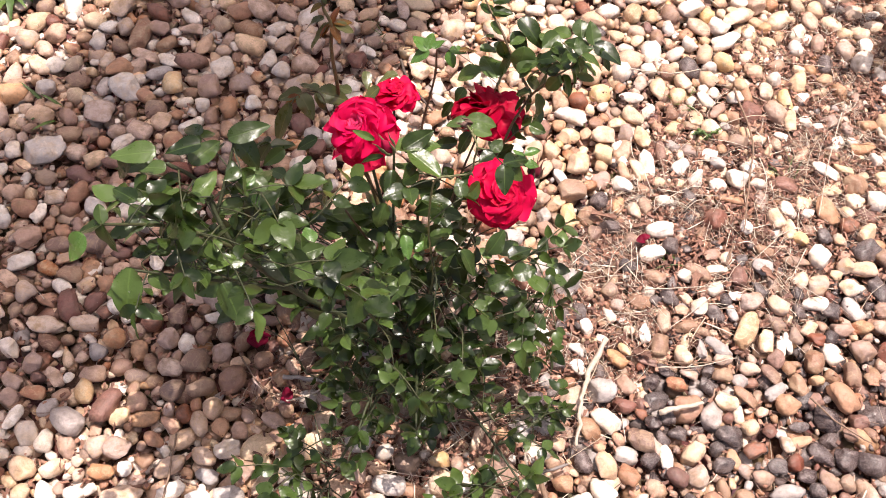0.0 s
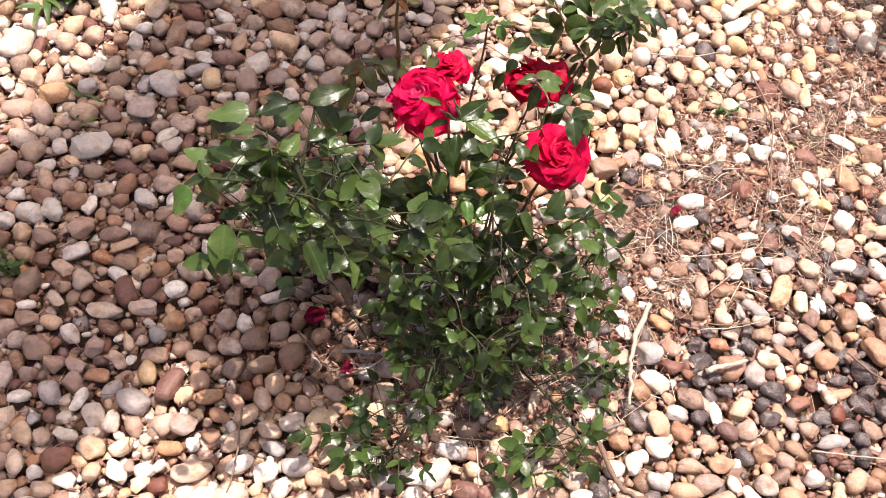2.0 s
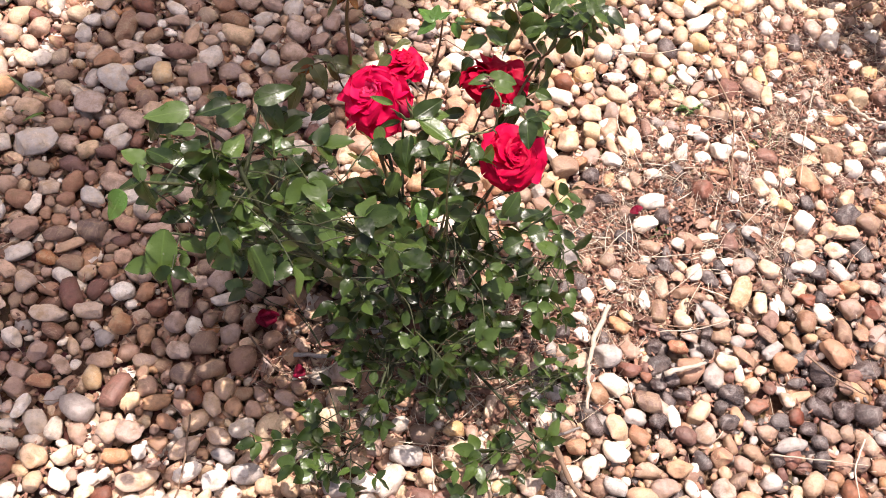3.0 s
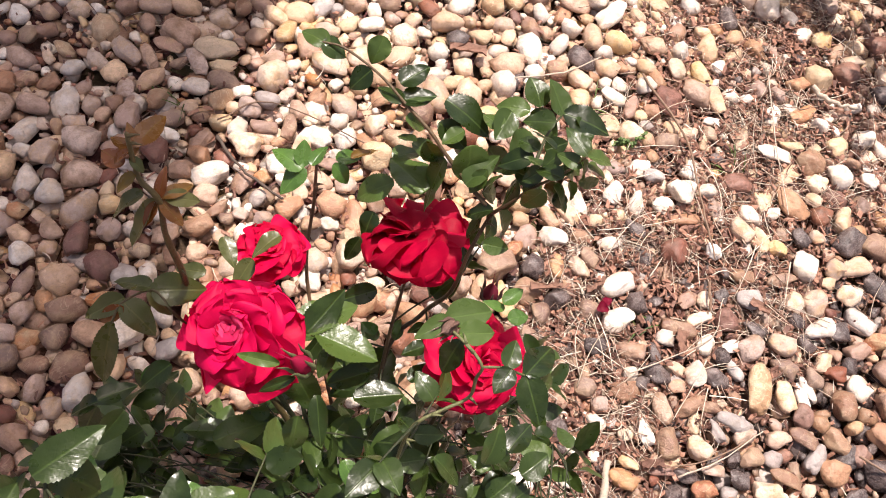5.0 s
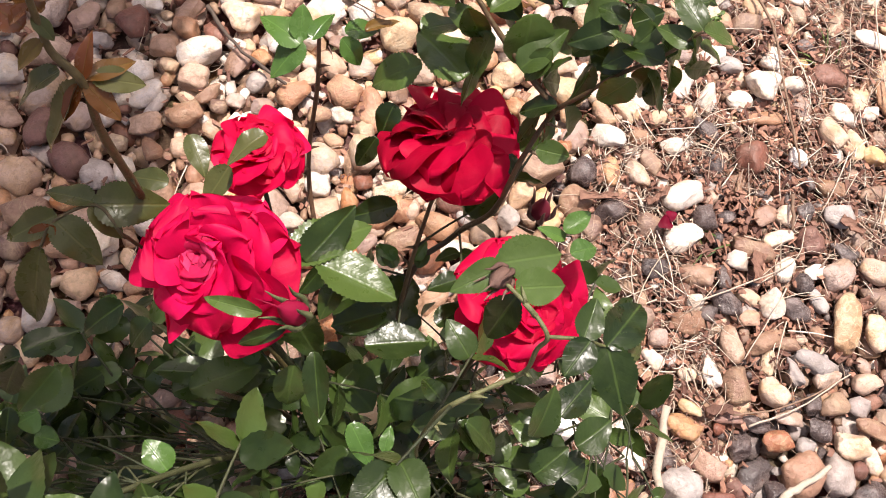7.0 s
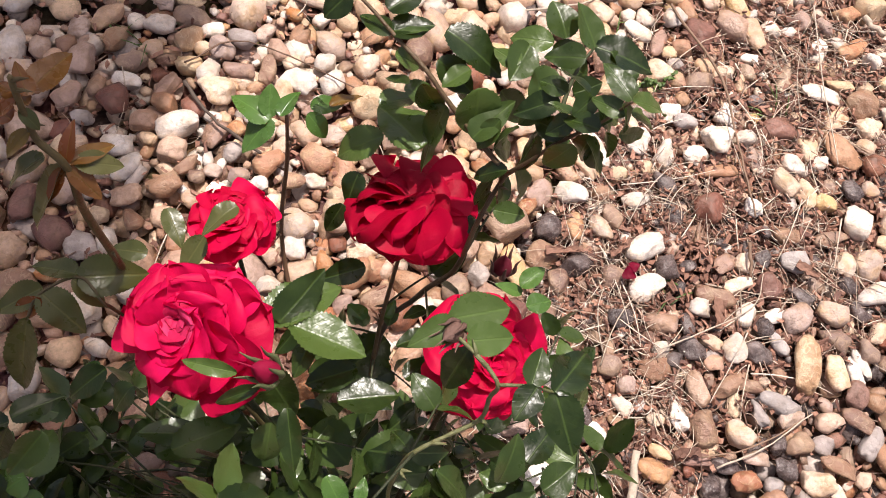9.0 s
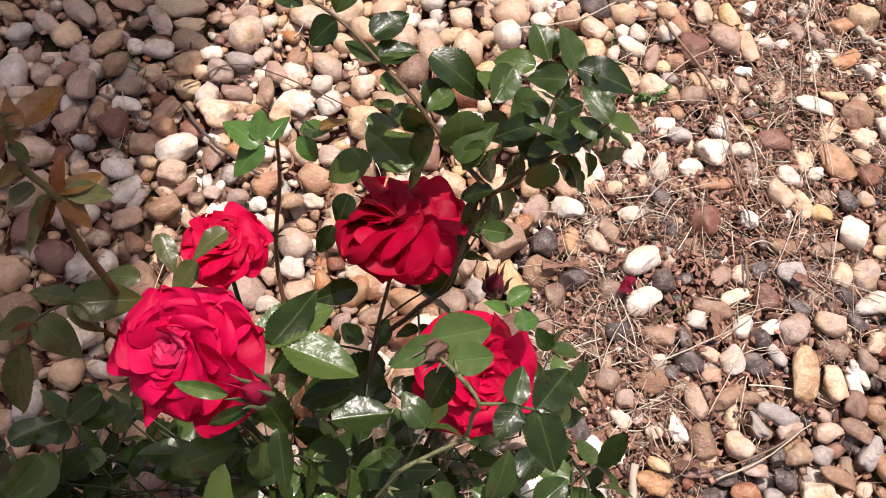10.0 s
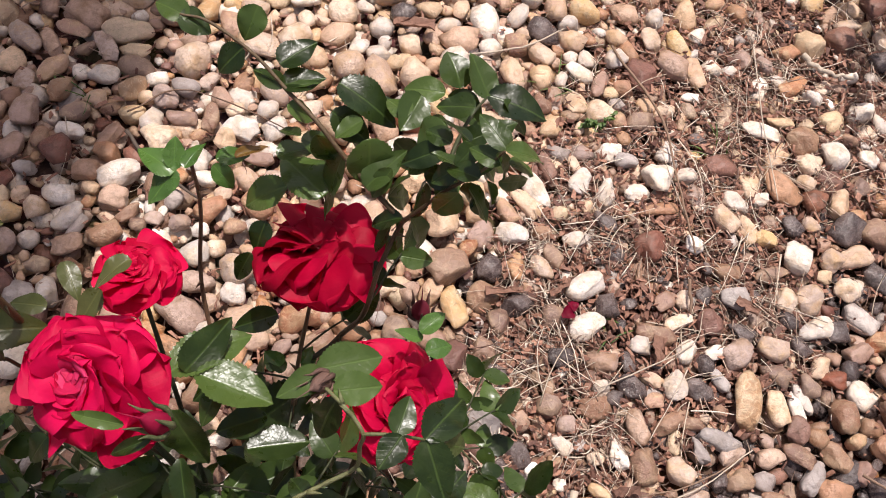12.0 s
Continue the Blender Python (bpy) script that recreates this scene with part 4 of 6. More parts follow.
# left spray
leaves("green", [
    (0.046, 0.638, 0.390, -0.0049, -0.0384, -0.0200),
    (0.118, 0.651, 0.340, 0.0194, -0.0286, -0.0200),
    (0.108, 0.659, 0.360, 0.0211, 0.0149, 0.0000),
    (0.106, 0.654, 0.360, -0.0083, -0.0171, -0.0100),
    (0.058, 0.644, 0.370, 0.0186, -0.0102, -0.0100),
    (0.051, 0.616, 0.360, 0.0197, -0.0062, -0.0100),
    (0.077, 0.656, 0.390, -0.0209, 0.0089, 0.0000),
    (0.090, 0.678, 0.380, 0.0155, -0.0122, -0.0100),
    (0.039, 0.710, 0.440, 0.0212, 0.0134, 0.0000),
    (0.080, 0.724, 0.410, -0.0201, -0.0071, 0.0000),
    (0.130, 0.725, 0.370, -0.0211, -0.0139, 0.0000),
    (0.152, 0.740, 0.370, -0.0220, 0.0126, 0.0100),
    (0.143, 0.720, 0.340, 0.0253, -0.0098, -0.0100),
    (0.174, 0.706, 0.310, 0.0232, -0.0275, -0.0100),
    (0.151, 0.699, 0.320, 0.0229, -0.0270, -0.0100),
], 0.95)
# left tip
leaves("lime", [
    (0.024, 0.632, 0.460, -0.0145, -0.0135, -0.0200),
    (0.131, 0.728, 0.380, 0.0108, 0.0131, 0.0100),
], 1.1)
# low mid
leaves("green", [
    (0.271, 0.665, 0.280, -0.0272, 0.0311, 0.0050),
    (0.233, 0.699, 0.280, -0.0248, -0.0151, -0.0100),
    (0.353, 0.854, 0.190, -0.0494, -0.0213, 0.0000),
    (0.346, 0.780, 0.200, 0.0096, -0.0382, -0.0300),
    (0.326, 0.723, 0.180, -0.0296, -0.0278, -0.0100),
    (0.399, 0.773, 0.200, 0.0225, 0.0204, 0.0000),
    (0.415, 0.754, 0.180, -0.0223, 0.0196, -0.0000),
    (0.454, 0.738, 0.180, -0.0215, 0.0235, 0.0000),
    (0.205, 0.822, 0.190, 0.0420, 0.0060, 0.0000),
    (0.190, 0.834, 0.140, 0.0350, 0.0050, 0.0000),
    (0.275, 0.858, 0.280, 0.0464, 0.0138, 0.0000),
    (0.269, 0.840, 0.260, 0.0091, -0.0303, -0.0300),
    (0.329, 0.805, 0.180, -0.0347, -0.0046, 0.0000),
], 0.95, 0.5)
# slim leaf by the bloom
leaves("green", [
    (0.252, 0.808, 0.365, -0.0218, 0.0135, -0.0050),
    (0.261, 0.805, 0.340, -0.0240, 0.0007, -0.0100),
], 0.5)
# leaf over small bloom
leaves("olive", [
    (0.272, 0.889, 0.370, -0.0194, -0.0066, 0.0000),
    (0.239, 0.906, 0.350, 0.0032, -0.0198, 0.0000),
    (0.253, 0.886, 0.350, -0.0144, -0.0114, -0.0100),
], 0.95)
# upper stem leaves
leaves("green", [
    (0.327, 0.997, 0.415, 0.0130, -0.0090, -0.0050, 1.33),
    (0.366, 0.990, 0.420, -0.0100, -0.0110, -0.0100, 1.33),
    (0.353, 0.973, 0.410, -0.0150, -0.0030, -0.0100, 1.29),
    (0.370, 0.959, 0.410, 0.0200, 0.0070, 0.0050, 1.03),
    (0.368, 0.949, 0.405, -0.0110, 0.0180, -0.0050, 0.70),
    (0.369, 0.949, 0.405, 0.0200, -0.0020, 0.0050, 1.12),
    (0.371, 0.947, 0.405, 0.0140, -0.0040, 0.0050, 0.46),
    (0.330, 0.996, 0.415, -0.0130, 0.0150, 0.0000, 1.05),
    (0.368, 0.938, 0.400, 0.0150, -0.0020, -0.0100, 1.00),
    (0.370, 0.923, 0.395, -0.0070, 0.0130, -0.0100, 0.73),
], lean=0.2)
# upper spray
leaves("green", [
    (0.399, 0.946, 0.400, 0.0240, -0.0240, -0.0050, 0.90),
    (0.392, 0.936, 0.390, 0.0160, -0.0160, -0.0100, 1.08),
    (0.380, 0.913, 0.345, -0.0130, 0.0330, 0.0000, 1.19),
    (0.364, 0.932, 0.330, -0.0270, 0.0040, -0.0130, 0.93),
    (0.392, 0.919, 0.370, -0.0160, -0.0130, -0.0400, 0.53),
    (0.348, 0.922, 0.310, -0.0110, -0.0120, -0.0100, 1.08),
    (0.335, 0.909, 0.300, -0.0130, -0.0060, -0.0200, 0.70),
    (0.403, 0.908, 0.400, -0.0030, -0.0140, -0.0220, 1.54),
    (0.398, 0.893, 0.380, 0.0210, 0.0080, 0.0150, 0.86),
    (0.439, 0.899, 0.415, -0.0150, -0.0030, -0.0100, 1.49),
    (0.434, 0.885, 0.415, -0.0210, 0.0010, -0.0050, 0.93),
    (0.438, 0.928, 0.400, -0.0160, -0.0170, 0.0000, 1.14),
    (0.451, 0.927, 0.400, -0.0180, 0.0100, 0.0000, 1.05),
    (0.462, 0.911, 0.405, -0.0170, 0.0100, -0.0050, 1.05),
], lean=0.2)
# upper spray, top
leaves("green", [
    (0.465, 0.935, 0.390, 0.0000, 0.0170, 0.0100, 1.67),
    (0.477, 0.923, 0.393, -0.0040, 0.0210, 0.0120, 1.16),
    (0.478, 0.923, 0.393, 0.0260, -0.0180, 0.0020, 1.07),
    (0.484, 0.916, 0.395, 0.0140, -0.0110, -0.0200, 0.59),
], lean=0.2)
# upper spray, outer end
leaves("green", [
    (0.449, 0.855, 0.454, 0.0240, -0.0020, -0.0100, 0.70),
    (0.451, 0.858, 0.450, -0.0060, 0.0190, 0.0050, 0.82),
    (0.443, 0.878, 0.430, -0.0060, 0.0180, 0.0000, 0.78),
    (0.447, 0.854, 0.445, -0.0100, 0.0130, 0.0000, 0.86),
    (0.440, 0.857, 0.430, -0.0110, 0.0150, -0.0050, 0.90),
    (0.437, 0.869, 0.420, -0.0090, 0.0120, 0.0050, 1.00),
    (0.445, 0.856, 0.450, 0.0120, -0.0040, -0.0200, 0.63),
    (0.443, 0.855, 0.430, 0.0090, -0.0020, -0.0200, 0.62),
    (0.437, 0.857, 0.420, 0.0100, -0.0120, -0.0150, 0.85),
    (0.449, 0.852, 0.430, 0.0200, 0.0000, -0.0100, 0.57),
    (0.434, 0.861, 0.410, -0.0110, 0.0000, -0.0200, 0.91),
    (0.423, 0.876, 0.400, -0.0060, -0.0040, -0.0250, 0.78),
    (0.419, 0.887, 0.390, -0.0130, 0.0040, -0.0150, 0.74),
    (0.412, 0.875, 0.370, -0.0150, 0.0070, -0.0100, 0.89),
], lean=0.35)
# upper spray, under side
leaves("green", [
    (0.419, 0.875, 0.365, 0.0110, -0.0100, -0.0250, 0.67),
    (0.411, 0.878, 0.360, 0.0010, -0.0080, -0.0200, 0.58),
    (0.409, 0.879, 0.355, -0.0090, -0.0040, -0.0200, 0.51),
    (0.433, 0.868, 0.410, -0.0080, 0.0160, -0.0100, 0.88),
    (0.442, 0.861, 0.415, -0.0040, 0.0000, -0.0250, 0.67),
    (0.448, 0.860, 0.430, -0.0070, 0.0080, -0.0100, 1.07),
    (0.437, 0.887, 0.390, -0.0090, 0.0000, -0.0200, 0.78),
], lean=0.35)
# upper spray, between
leaves("green", [
    (0.375, 0.935, 0.372, 0.0200, -0.0120, -0.0040, 1.10),
    (0.395, 0.938, 0.376, 0.0150, -0.0180, -0.0060, 1.10),
    (0.360, 0.930, 0.368, 0.0220, 0.0040, 0.0000, 1.00),
    (0.442, 0.921, 0.385, 0.0090, -0.0090, -0.0100, 1.61),
    (0.420, 0.913, 0.385, 0.0140, -0.0090, -0.0200, 0.91),
    (0.451, 0.895, 0.400, 0.0140, -0.0010, 0.0050, 1.41),
    (0.450, 0.876, 0.420, 0.0160, -0.0080, -0.0100, 0.93),
    (0.409, 0.886, 0.375, 0.0170, 0.0040, -0.0150, 0.88),
    (0.428, 0.873, 0.395, 0.0140, -0.0010, 0.0000, 1.53),
    (0.408, 0.935, 0.385, 0.0170, 0.0040, 0.0050, 1.32),
    (0.461, 0.935, 0.385, 0.0090, -0.0210, 0.0000, 1.03),
    (0.380, 0.927, 0.385, 0.0110, -0.0090, -0.0250, 0.78),
], lean=0.4)
# upper spray, inner leaves
leaves("green", [
    (0.444, 0.874, 0.430, -0.0105, -0.0045, -0.0055, 1.25),
    (0.450, 0.873, 0.440, 0.0130, 0.0020, 0.0050, 1.18),
    (0.444, 0.866, 0.430, 0.0100, -0.0075, -0.0100, 0.96),
    (0.434, 0.870, 0.420, -0.0110, 0.0010, -0.0100, 1.10),
    (0.443, 0.858, 0.410, 0.0020, -0.0085, -0.0110, 1.05),
    (0.437, 0.885, 0.420, -0.0085, 0.0115, 0.0000, 1.25),
    (0.428, 0.886, 0.410, -0.0130, 0.0000, -0.0100, 1.15),
    (0.411, 0.894, 0.390, -0.0110, -0.0050, -0.0150, 0.91),
    (0.404, 0.924, 0.395, -0.0150, -0.0030, -0.0050, 1.15),
    (0.454, 0.855, 0.440, 0.0160, -0.0010, -0.0100, 0.80),
    (0.427, 0.918, 0.400, -0.0055, 0.0150, 0.0000, 1.15),
], lean=0.2)
# front spray
leaves("green", [
    (0.340, 0.784, 0.438, 0.0270, 0.0000, -0.0060, 1.00),
    (0.343, 0.772, 0.442, 0.0195, -0.0020, -0.0050, 1.08),
    (0.343, 0.770, 0.436, -0.0120, -0.0090, -0.0200, 0.82),
    (0.341, 0.782, 0.438, -0.0190, -0.0040, 0.0020, 0.95),
], lean=0.12)
# front spray, end
leaves("green", [
    (0.362, 0.748, 0.440, 0.0100, 0.0130, 0.0000, 1.04),
    (0.376, 0.746, 0.425, 0.0240, 0.0140, -0.0050, 0.92),
    (0.363, 0.746, 0.442, -0.0120, -0.0090, -0.0020, 1.16),
    (0.376, 0.745, 0.424, 0.0000, -0.0255, -0.0060, 0.92),
    (0.378, 0.745, 0.422, 0.0180, -0.0070, -0.0100, 0.98),
], lean=0.12)
# front spray, low
leaves("green", [
    (0.377, 0.733, 0.275, 0.0150, 0.0140, 0.0180, 0.98),
    (0.380, 0.730, 0.270, -0.0110, 0.0110, 0.0000, 1.05),
    (0.403, 0.742, 0.250, 0.0230, 0.0150, 0.0000, 1.01),
    (0.408, 0.724, 0.245, 0.0220, 0.0060, 0.0050, 1.39),
    (0.352, 0.753, 0.240, 0.0180, -0.0200, -0.0160, 0.87),
    (0.383, 0.716, 0.230, 0.0200, 0.0070, 0.0100, 1.17),
    (0.398, 0.710, 0.230, 0.0170, 0.0050, 0.0000, 1.31),
], lean=0.3)
# front shoot
leaves("lime", [
    (0.411, 0.823, 0.330, 0.0140, 0.0060, 0.0050, 1.05),
    (0.410, 0.811, 0.330, 0.0150, 0.0010, 0.0000, 1.18),
    (0.411, 0.821, 0.325, -0.0130, 0.0070, 0.0050, 0.68),
], lean=0.2)
# middle, broad leaves
leaves("green", [
    (0.283, 0.854, 0.285, 0.0310, 0.0190, 0.0100, 0.85),
    (0.289, 0.850, 0.285, 0.0350, -0.0260, -0.0040, 0.98),
    (0.320, 0.822, 0.260, -0.0290, 0.0020, -0.0100, 0.88),
    (0.306, 0.807, 0.255, 0.0340, -0.0050, -0.0010, 1.03),
    (0.340, 0.782, 0.230, -0.0330, -0.0100, -0.0100, 0.79),
    (0.272, 0.791, 0.335, -0.0050, -0.0280, -0.0100, 0.61),
    (0.292, 0.808, 0.200, 0.0150, -0.0270, -0.0100, 1.34),
    (0.343, 0.883, 0.260, -0.0260, 0.0030, -0.0100, 0.89),
    (0.351, 0.796, 0.240, 0.0060, -0.0100, -0.0200, 0.93),
    (0.265, 0.809, 0.240, -0.0100, -0.0200, -0.0200, 0.89),
], lean=0.22)
# middle, young leaves
leaves("lime", [
    (0.288, 0.769, 0.240, 0.0060, -0.0240, -0.0050, 0.83),
    (0.302, 0.750, 0.240, 0.0060, 0.0110, 0.0050, 0.86),
    (0.339, 0.863, 0.220, -0.0070, 0.0100, 0.0050, 1.48),
    (0.353, 0.861, 0.220, 0.0090, 0.0070, 0.0050, 1.02),
    (0.299, 0.746, 0.235, 0.0120, 0.0020, -0.0050, 1.05),
], lean=0.2)
# low broad leaves
leaves("green", [
    (0.121, 0.829, 0.200, 0.0150, 0.0220, 0.0050, 1.44),
    (0.106, 0.838, 0.200, 0.0090, 0.0180, 0.0050, 1.20),
    (0.104, 0.834, 0.200, -0.0080, -0.0190, -0.0100, 0.93),
    (0.145, 0.859, 0.210, -0.0170, 0.0100, 0.0000, 1.24),
    (0.155, 0.844, 0.190, -0.0180, -0.0050, -0.0050, 1.30),
    (0.190, 0.863, 0.210, -0.0160, -0.0080, -0.0100, 1.30),
    (0.127, 0.808, 0.180, -0.0180, -0.0060, -0.0100, 1.24),
], lean=0.3)
# low young leaves
leaves("lime", [
    (0.120, 0.827, 0.205, -0.0150, -0.0030, -0.0050, 1.74),
    (0.116, 0.815, 0.200, 0.0110, -0.0050, -0.0050, 1.53),
    (0.175, 0.880, 0.220, -0.0130, -0.0060, -0.0050, 0.76),
    (0.183, 0.777, 0.200, -0.0080, 0.0180, 0.0050, 1.34),
    (0.089, 0.813, 0.190, 0.0050, -0.0100, -0.0050, 1.90),
], lean=0.2)
# bronze shoot
leaves("red", [
    (0.208, 0.893, 0.437, 0.0180, 0.0070, -0.0020, 0.63),
    (0.207, 0.891, 0.436, 0.0090, -0.0110, -0.0110, 0.72),
    (0.205, 0.891, 0.436, -0.0100, -0.0070, -0.0110, 0.69),
    (0.201, 0.913, 0.462, 0.0180, 0.0180, 0.0000, 0.76),
    (0.200, 0.906, 0.465, -0.0100, 0.0150, 0.0000, 0.83),
    (0.192, 0.904, 0.460, -0.0090, 0.0120, 0.0000, 1.12),
    (0.201, 0.908, 0.468, -0.0010, 0.0150, 0.0020, 0.76),
    (0.206, 0.893, 0.437, 0.0060, 0.0090, 0.0130, 0.58),
    (0.197, 0.905, 0.470, -0.0100, -0.0010, -0.0050, 0.71),
    (0.197, 0.900, 0.455, -0.0120, -0.0050, -0.0050, 0.74),
], lean=0.2)
# bronze shoot, greener leaves
leaves("olive", [
    (0.210, 0.893, 0.436, 0.0180, -0.0020, -0.0060, 0.80),
    (0.204, 0.892, 0.436, -0.0190, -0.0110, -0.0260, 0.58),
    (0.198, 0.896, 0.440, -0.0220, -0.0020, -0.0100, 0.69),
    (0.197, 0.904, 0.465, 0.0050, -0.0070, -0.0050, 0.88),
], lean=0.2)
# dull sprig
leaves("olive", [
    (0.189, 0.887, 0.335, 0.0310, -0.0060, 0.0000, 0.95),
    (0.223, 0.894, 0.330, -0.0170, 0.0080, 0.0000, 0.96),
    (0.188, 0.889, 0.335, -0.0210, 0.0150, -0.0050, 0.72),
    (0.170, 0.886, 0.335, -0.0260, -0.0020, -0.0100, 0.78),
    (0.170, 0.883, 0.335, 0.0150, -0.0210, -0.0100, 0.95),
    (0.160, 0.873, 0.330, -0.0190, -0.0280, -0.0350, 0.47),
    (0.186, 0.886, 0.335, 0.0120, -0.0130, -0.0100, 0.88),
], lean=0.2)
# dull sprig tip
leaves("red", [
    (0.169, 0.880, 0.335, -0.0180, -0.0020, -0.0100, 0.77),
], lean=0.2)

CANE_A = [(0.305, 0.745, 0.000), (0.290, 0.790, 0.120), (0.262, 0.820, 0.220), (0.243, 0.842, 0.300)]
cane(CANE_A, 0.0028, 0.0017, "green", thorns=6)
CANE_A2 = [(0.275, 0.805, 0.170), (0.272, 0.870, 0.250), (0.270, 0.906, 0.295)]
cane(CANE_A2, 0.0018, 0.0013, "green")
CANE_B3 = [(0.318, 0.750, 0.000), (0.325, 0.800, 0.120), (0.345, 0.850, 0.210), (0.368, 0.886, 0.285)]
cane(CANE_B3, 0.0020, 0.0012, "brown", thorns=6)
CANE_C = [(0.325, 0.740, 0.000), (0.345, 0.765, 0.120), (0.368, 0.790, 0.220), (0.386, 0.800, 0.270)]
cane(CANE_C, 0.0023, 0.0015, "brown")
CANE_D = [(0.320, 0.755, 0.000), (0.344, 0.847, 0.190), (0.377, 0.866, 0.230), (0.389, 0.856, 0.290), (0.399, 0.865, 0.330), (0.409, 0.873, 0.352), (0.414, 0.875, 0.365)]
cane(CANE_D, 0.0021, 0.0012, "brown", thorns=6)
CANE_D2 = [(0.414, 0.875, 0.365), (0.402, 0.892, 0.375), (0.388, 0.913, 0.390), (0.380, 0.926, 0.400), (0.370, 0.944, 0.405), (0.358, 0.968, 0.410), (0.340, 0.990, 0.415), (0.327, 0.998, 0.415)]
cane(CANE_D2, 0.0016, 0.0007, "brown")
CANE_D3 = [(0.430, 0.867, 0.405), (0.443, 0.890, 0.400), (0.461, 0.911, 0.395), (0.476, 0.923, 0.393)]
cane(CANE_D3, 0.0015, 0.0007, "green")
CANE_D4 = [(0.414, 0.875, 0.365), (0.420, 0.870, 0.385), (0.430, 0.867, 0.405), (0.442, 0.860, 0.430), (0.448, 0.855, 0.454)]
cane(CANE_D4, 0.0014, 0.0007, "brown")
CANE_F = [(0.325, 0.730, 0.000), (0.318, 0.735, 0.110), (0.322, 0.741, 0.200), (0.312, 0.742, 0.300), (0.311, 0.742, 0.380), (0.317, 0.743, 0.400), (0.331, 0.745, 0.402), (0.346, 0.747, 0.406), (0.348, 0.751, 0.425), (0.349, 0.752, 0.440), (0.346, 0.762, 0.442), (0.340, 0.774, 0.442)]
cane(CANE_F, 0.0012, 0.0009, "young", thorns=6)
CANE_F2 = [(0.349, 0.752, 0.440), (0.361, 0.748, 0.440), (0.374, 0.746, 0.425), (0.385, 0.743, 0.420)]
cane(CANE_F2, 0.0008, 0.0006, "young")
CANE_E = [(0.310, 0.760, 0.000), (0.305, 0.850, 0.120), (0.303, 0.931, 0.200), (0.315, 0.961, 0.275), (0.315, 0.959, 0.330)]
cane(CANE_E, 0.0019, 0.0012, "stem", thorns=6)
CANE_RD = [(0.300, 0.755, 0.000), (0.265, 0.820, 0.170), (0.216, 0.883, 0.300), (0.209, 0.886, 0.360), (0.205, 0.890, 0.400), (0.206, 0.891, 0.437), (0.199, 0.898, 0.450), (0.198, 0.902, 0.460), (0.198, 0.906, 0.475), (0.198, 0.909, 0.480)]
cane(CANE_RD, 0.0025, 0.0012, "red", thorns=6)
CANE_SP = [(0.262, 0.820, 0.220), (0.204, 0.870, 0.310), (0.198, 0.871, 0.330), (0.189, 0.887, 0.335), (0.169, 0.883, 0.335), (0.160, 0.873, 0.330)]
cane(CANE_SP, 0.0011, 0.0007, "red")
CANE_G = [(0.295, 0.735, 0.000), (0.240, 0.700, 0.150), (0.174, 0.683, 0.270), (0.125, 0.689, 0.350), (0.097, 0.723, 0.400), (0.072, 0.725, 0.430)]
cane(CANE_G, 0.0036, 0.0018, "green", thorns=6)
CANE_G2 = [(0.130, 0.689, 0.340), (0.082, 0.677, 0.400), (0.037, 0.643, 0.460)]
cane(CANE_G2, 0.002, 0.0012, "green")
CANE_G3 = [(0.174, 0.683, 0.270), (0.120, 0.659, 0.330), (0.045, 0.640, 0.385)]
cane(CANE_G3, 0.002, 0.0012, "green")
CANE_G4 = [(0.109, 0.708, 0.370), (0.120, 0.743, 0.400), (0.126, 0.763, 0.420)]
cane(CANE_G4, 0.002, 0.0012, "green")
CANE_L1 = [(0.320, 0.730, 0.000), (0.360, 0.660, 0.090), (0.400, 0.600, 0.120)]
cane(CANE_L1, 0.0025, 0.0012, "green")
CANE_L2 = [(0.300, 0.730, 0.000), (0.260, 0.640, 0.090), (0.240, 0.570, 0.100)]
cane(CANE_L2, 0.0025, 0.0012, "green")
CANE_L3 = [(0.330, 0.735, 0.000), (0.420, 0.730, 0.110), (0.460, 0.750, 0.180)]
cane(CANE_L3, 0.0025, 0.0012, "green")
CANE_L4 = [(0.290, 0.735, 0.000), (0.220, 0.680, 0.060), (0.180, 0.660, 0.090)]
cane(CANE_L4, 0.0025, 0.0012, "brown")
CANE_L5 = [(0.310, 0.730, 0.000), (0.310, 0.650, 0.110), (0.310, 0.580, 0.140)]
cane(CANE_L5, 0.0025, 0.0012, "green")
CANE_L6 = [(0.310, 0.735, 0.000), (0.270, 0.690, 0.160), (0.250, 0.670, 0.260)]
cane(CANE_L6, 0.0025, 0.0012, "green")
CANE_L7 = [(0.330, 0.740, 0.000), (0.400, 0.780, 0.120), (0.450, 0.800, 0.170)]
cane(CANE_L7, 0.0025, 0.0012, "green")
CANE_L8 = [(0.320, 0.730, 0.000), (0.390, 0.620, 0.050), (0.440, 0.540, 0.060)]
cane(CANE_L8, 0.0025, 0.0012, "green")
CANE_L9 = [(0.300, 0.730, 0.000), (0.240, 0.600, 0.050), (0.200, 0.520, 0.050)]
cane(CANE_L9, 0.0025, 0.0012, "green")
CANE_M1 = [(0.300, 0.750, 0.000), (0.240, 0.780, 0.130), (0.170, 0.770, 0.220), (0.110, 0.750, 0.260)]
cane(CANE_M1, 0.0026, 0.0014, "green")
CANE_M2 = [(0.300, 0.750, 0.000), (0.260, 0.800, 0.120), (0.220, 0.810, 0.220)]
cane(CANE_M2, 0.0026, 0.0014, "brown")


